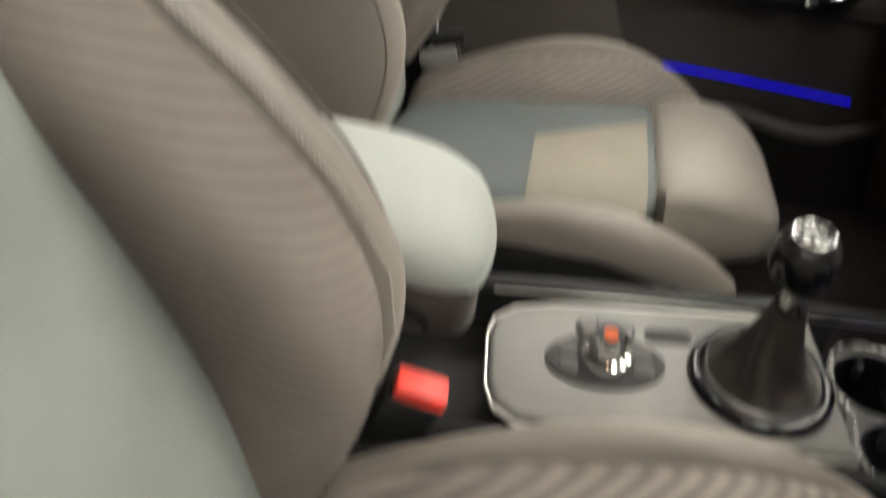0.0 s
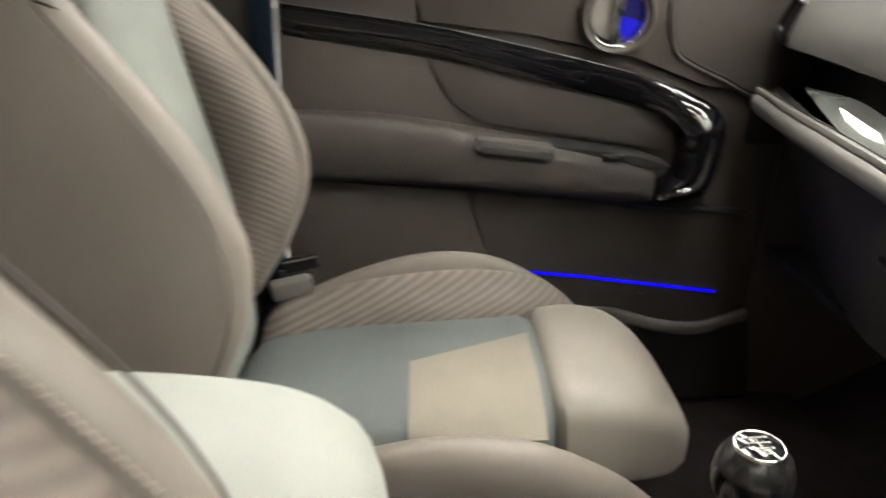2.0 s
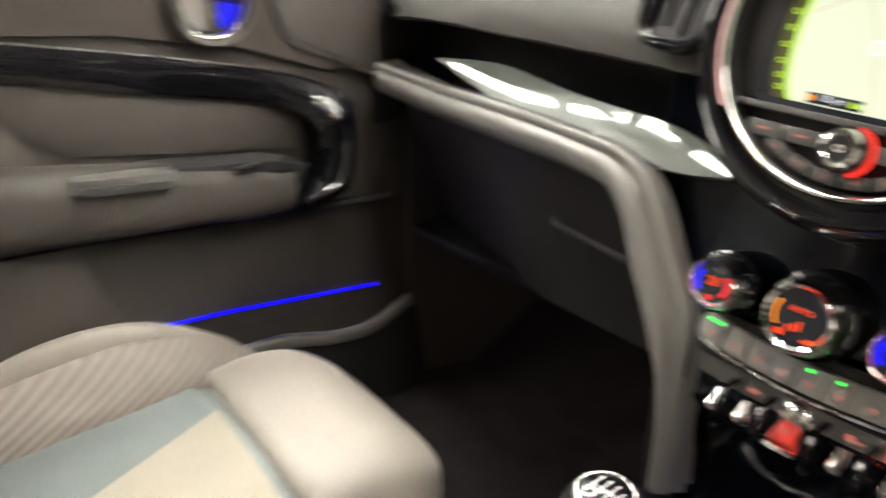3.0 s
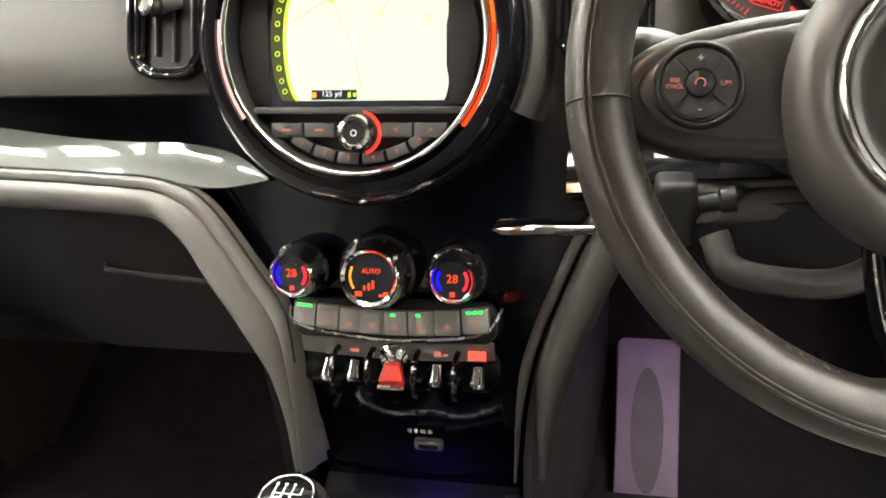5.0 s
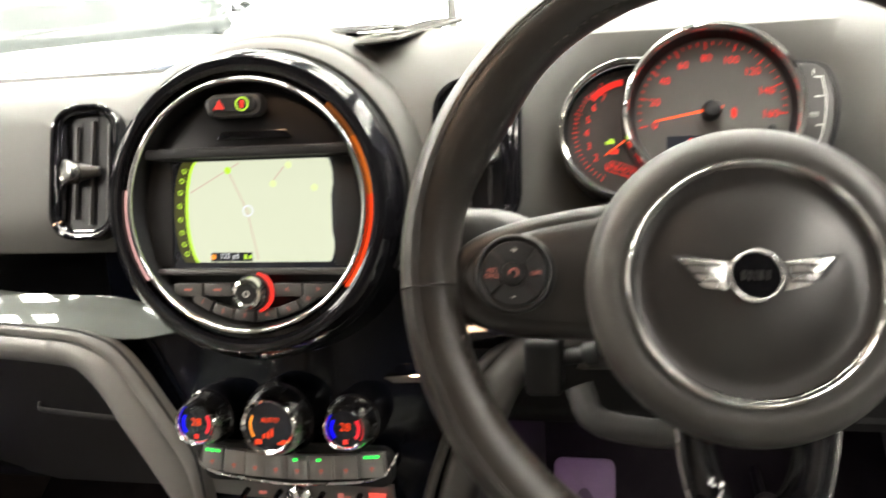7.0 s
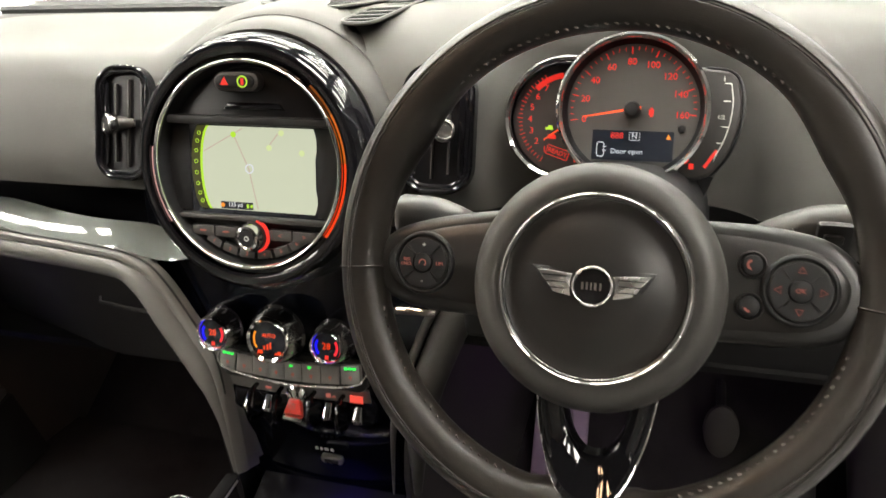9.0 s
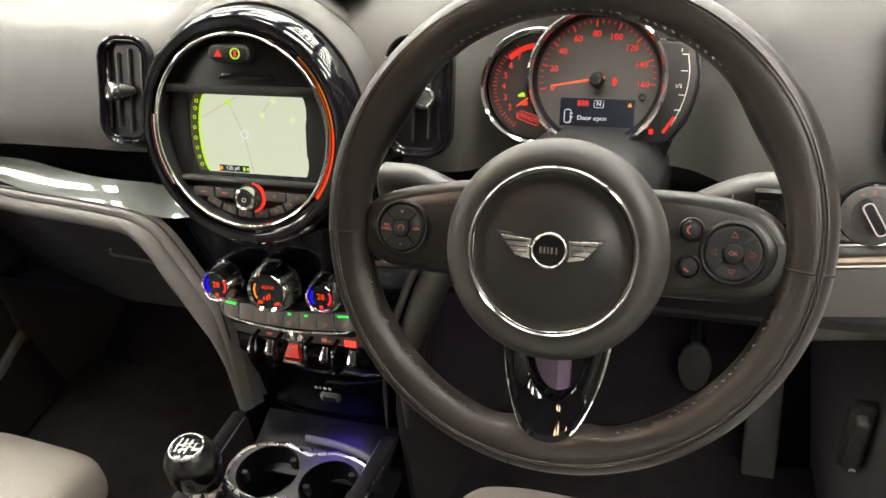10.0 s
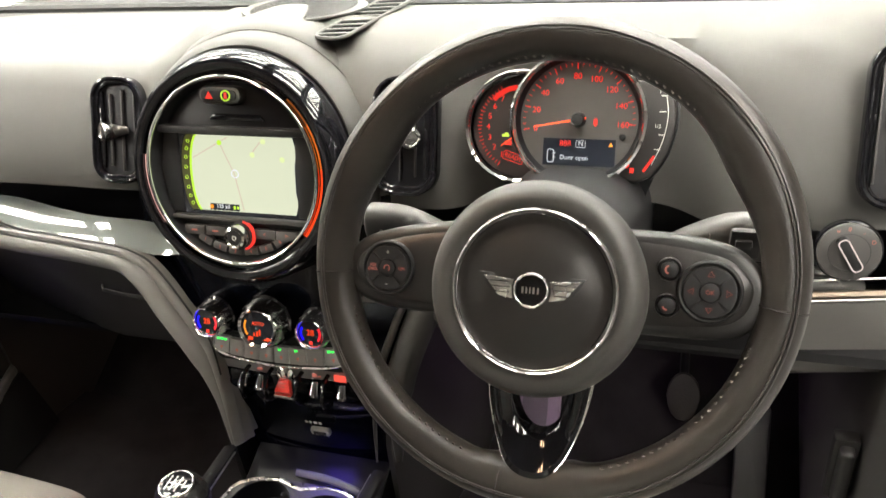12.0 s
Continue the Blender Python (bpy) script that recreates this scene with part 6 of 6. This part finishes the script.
part("dial_mark", disc(0.007, 0.0006, z=0.0396), glow("orange_mark", (1.0, 0.16, 0.03), 1.0), cd)
for x, y, w in ((-0.010, 0.036, 0.015), (0.010, 0.036, 0.015), (-0.010, -0.036, 0.015), (0.010, -0.036, 0.015)):
    part("dial_key", plate(rrect(w, 0.019, 0.006), 0.004, 0.0015, z=0.003), PAD, cd, at=pose(x, y, 0))
pb = thing("parking_brake_switch", "pale parking brake key in the deck with a red light", "switch", pose(-0.044, -0.232, 0.42))
part("recess", plate(rrect(0.027, 0.06, 0.0125), 0.0012, 0.0004), RUBBER, pb)
part("key", plate(rrect(0.021, 0.053, 0.0098), 0.006, 0.002), RAIL, pb)
part("split", box(0.021, 0.0015, 0.009, at=(0, -0.008, 0.0022)), RUBBER, pb)
part("light", box(0.006, 0.008, 0.001, at=(0.003, 0.0, 0.0062)), RED_GLOW, pb)
part("slot", plate(rrect(0.020, 0.048, 0.0098), 0.0014, 0.0005), RUBBER, pb, "dark slot", at=pose(0.003, 0.062, 0))

# gear lever
gl = thing("gear_lever", "gear lever with chrome ball knob and black leather boot", "gear lever", pose(0.006, -0.09, 0.42))
part("ring", ring(0.054, 0.068, 0.010, 0.0, 56, dome=1), GLOSS, gl)
part("chrome_ring", ring(0.0495, 0.0545, 0.010, 0.003, 56, dome=1), SATIN, gl)
rings = []
for k, (r, h) in enumerate(((0.051, 0.004), (0.047, 0.010), (0.044, 0.0125), (0.037, 0.020), (0.032, 0.030), (0.027, 0.043), (0.0235, 0.056), (0.0205, 0.07), (0.0175, 0.085), (0.0145, 0.1))):
    fold = 0.0 if k in (0, 9) else 0.16 * math.sin(math.pi * k / 9)
    rings.append([(r * (1 + fold * math.cos(4 * a + 0.5 * k) * (1 + 0.4 * math.cos(a + 1))) * math.cos(a), r * (1 + fold * math.cos(4 * a + 0.5 * k) * (1 + 0.4 * math.cos(a + 1))) * math.sin(a), h + 0.002 * fold * math.sin(6 * a)) for a in np.linspace(0, 2 * math.pi, 41)[:-1]])
part("boot", loft(rings, cap=False), LEATHER, gl, "creased black leather boot")
part("stem", lathe([(0.015, 0.085), (0.0125, 0.1), (0.0115, 0.112), (0.0135, 0.118)], 24), CHROME, gl)
kb = part("knob", lathe([(0.0112, 0.112), (0.0165, 0.1155), (0.0225, 0.122), (0.0268, 0.131), (0.0286, 0.142), (0.0276, 0.154), (0.0236, 0.1638), (0.0175, 0.1695)], 48), KNOB, gl, "dark gear knob with chrome rim", at=pose(-0.012, 0, 0))
part("knob_skirt", lathe([(0.0272, 0.1315), (0.0289, 0.142), (0.0281, 0.1515)], 48), GLOSS, kb)
part("knob_top", disc(0.0175, 0.002, 0.0005, z=0.1685), GLOSS, kb)
part("knob_ring", ring(0.016, 0.0188, 0.0022, 0.1688, 32, dome=1), CHROME, kb)
bars([(0, 0, 20, 0.9), (-9, 0, 0.9, 12), (-3, 0, 0.9, 12), (3, 0, 0.9, 12), (9, 3, 0.9, 6), (-9, 8, 1.6, 2), (-3, 8, 1.6, 2), (3, 8, 1.6, 2), (-9, -8, 1.6, 2), (-3, -8, 1.6, 2), (3, -8, 1.6, 2)], WHITE_INK, kb, pose(0, 0, 0.1708), "shift_pattern")

# cup holders and tray
ch = thing("cup_holder", "double cup holder with pale rim ahead of the gear lever", "cup holder", pose(0.012, 0.045, 0.38))
cups = [(-0.044, 0.0, 0.042), (0.045, -0.004, 0.039)]
out = []
for k in range(24):
    a = 2 * math.pi * k / 24
    x = 0.098 * math.copysign(abs(math.cos(a)) ** 0.75, math.cos(a))
    out.append((x, (0.047 - 0.012 * math.exp(-(x / 0.02) ** 2)) * math.copysign(abs(math.sin(a)) ** 0.7, math.sin(a)) + 0.001))
part("surround", tube([(x, y, 0.004) for x, y in out], 0.0035, 8, loop=True), BRUSHED, ch, "bright cup holder rim")


def rim_reach(cx, cy, a):
    """How far the holder's deck reaches from a cup's middle in one direction."""
    d = 0.0
    while d < 0.12:
        x, y = cx + d * math.cos(a), cy + d * math.sin(a)
        if x * cx < 0 or abs(x / 0.097) ** 2.7 + abs((y - 0.001) / 0.046) ** 2.8 > 1:
            break
        d += 0.001
    return d


for x, y, r in cups:
    angs = [2 * math.pi * k / 36 for k in range(36)]
    reach = [max(r + 0.001, rim_reach(x, y, a)) for a in angs]
    part("deck", hoop([(x + d * math.cos(a), y + d * math.sin(a)) for a, d in zip(angs, reach)], [(x + r * math.cos(a), y + r * math.sin(a)) for a in angs], 0.006, z=0.0), SIDE, ch)
    part("cup", lathe([(r + 0.004, 0.004), (r, 0.004), (r - 0.002, -0.02), (r - 0.004, -0.07), (0, -0.07)], 36), BLACK, ch, at=pose(x, y, 0))
    for a in (60, 180, 300):
        part("grip", box(0.010, 0.008, 0.018, 0.003, at=((r - 0.004) * math.cos(radians(a)), (r - 0.004) * math.sin(radians(a)), -0.014)), GREY, ch, at=pose(x, y, 0))
tr = thing("console_tray", "dark tray under the centre stack lit violet", "tray", pose(0.012, 0.115, 0.36))
part("mat", moved(box(0.2, 0.09, 0.008, 0.003), pose(0, 0, 0.0, 18)), BLACK, tr)
part("lip", tube(curve([(-0.02, -0.005, 0.022), (0.03, -0.008, 0.022), (0.075, -0.018, 0.020), (0.10, -0.03, 0.018)], 14), 0.005, 8, flat=0.5), RAIL, tr, "violet-lit tray lip")

# armrest
ar = thing("armrest", "pale leather centre armrest with a dark base", "armrest", pose(-0.02, -0.5, 0.42))
part("base", moved(box(0.152, 0.37, 0.075, 0.03, seg=5), pose(0, -0.048, 0.114, -4)), DOOR2, ar, "brown lower shell of the armrest")
part("post", box(0.1, 0.2, 0.1, 0.02, at=(0, -0.12, 0.05), seg=3), DARK, ar)
part("pad", cushion(smooth_secs([((0, -0.24, 0.186), (0.075, 0, 0), (0, 0, 0.04)), ((0, -0.1, 0.179), (0.079, 0, 0), (0, 0, 0.042)), ((0, 0.0, 0.170), (0.081, 0, 0), (0, 0, 0.042)), ((0, 0.065, 0.158), (0.082, 0, 0), (0, 0, 0.042)), ((0, 0.098, 0.148), (0.080, 0, 0), (0, 0, 0.040)), ((0, 0.118, 0.140), (0.075, 0, 0), (0, 0, 0.036))], 18), n=40, power=2.5, ends=0.95), CLOTH, ar, "pale grey leather pad")
for s in (-1, 1):
    part("side_arc", tube([(s * 0.0765, 0.04 + 0.055 * math.cos(a), 0.084 + 0.038 * math.sin(a)) for a in np.linspace(0.1, math.pi - 0.1, 16)], 0.0045, 8), DARK, ar)
    part("pivot", box(0.012, 0.075, 0.026, 0.01, at=(s * 0.0715, 0.04, 0.096), seg=3), DOOR, ar)

# ---- driver footwell ----
fr_ = thing("footrest", "moulded footrest pad with oval recess in the driver footwell", "footrest", pose(0.252, 0.455, 0.222, 56, 0, 0))
part("pad", plate(rrect(0.085, 0.24, 0.012), 0.012, 0.004, z=-0.006), FOOT, fr_)
# flat darker oval paints the shade of the recess
part("oval", plate([(0.022 * math.cos(a), -0.005 + 0.085 * math.sin(a)) for a in np.linspace(0, 2 * math.pi, 33)[:-1]], 0.0015, z=0.0062), mat("footrest_recess_shade", (0.12, 0.1, 0.12), 0.7, bump=0.4, fine=300), fr_)
part("foot", box(0.07, 0.22, 0.06, at=(0, 0, -0.036)), DARK, fr_)
for nm, x, y, z, w, h, lab in (("brake_pedal", 0.492, 0.48, 0.262, 0.05, 0.078, "grey rubber brake pedal"),):
    pd = thing(nm, lab, "pedal", pose(x, y, z, 62, 0, 0))
    # pedal pad in one dark brown rubber tone
    part("pad", plate([(w / 2 * math.cos(a) * (1 if math.sin(a) < 0 else 1.05), h / 2 * math.sin(a)) for a in np.linspace(0, 2 * math.pi, 29)[:-1]], 0.014, 0.003), mat("brown_pedal_rubber", (0.026, 0.022, 0.017), 0.6, bump=0.4, fine=300), pd)
    part("arm", tube([(0, 0.0, 0.0), (0, 0.06, -0.1), (0, 0.2, -0.2)], 0.008, 8), DARK, pd)
ac = thing("accelerator_pedal", "long black accelerator pedal", "pedal", pose(0.60, 0.42, 0.2, 55, 0, 0))
part("pad", plate(rrect(0.05, 0.18, 0.012), 0.014, 0.004), SIDE, ac)
part("hinge", box(0.04, 0.03, 0.03, 0.004, at=(0, -0.09, -0.01)), GREY, ac)
br = thing("bonnet_release", "dark bonnet release lever with a small white mark", "lever", facing(0.672, 0.20, 0.43, 0))
part("lever", box(0.016, 0.085, 0.02, 0.006, seg=3), SIDE, br)
part("mount", box(0.03, 0.1, 0.02, 0.006, at=(0, 0, -0.015)), GREY, br)
bars([(0, 0, 8, 1.6), (0, 2.2, 5, 1.4), (-2.6, -1.8, 2, 1.6), (2.6, -1.8, 2, 1.6)], WHITE_INK, br, pose(0.0, -0.035, 0.0105), "lever_mark")

# The car's violet footwell and blue tray lamps; the passenger one is added fill
for nm, loc, colr, w, sz in (("footwell_lamp", (0.30, 0.36, 0.55), (0.72, 0.36, 0.85), 0.12, 0.06), ("tray_lamp", (0.03, 0.118, 0.43), (0.16, 0.1, 1.0), 0.05, 0.05), ("passenger_fill_lamp", (-0.4, 0.36, 0.40), (0.8, 0.6, 0.52), 0.09, 0.06)):
    la = bpy.data.lights.new(nm, "AREA")
    la.size, la.energy, la.color = sz, w, colr
    new(nm, la).matrix_world = Matrix.Translation(loc)
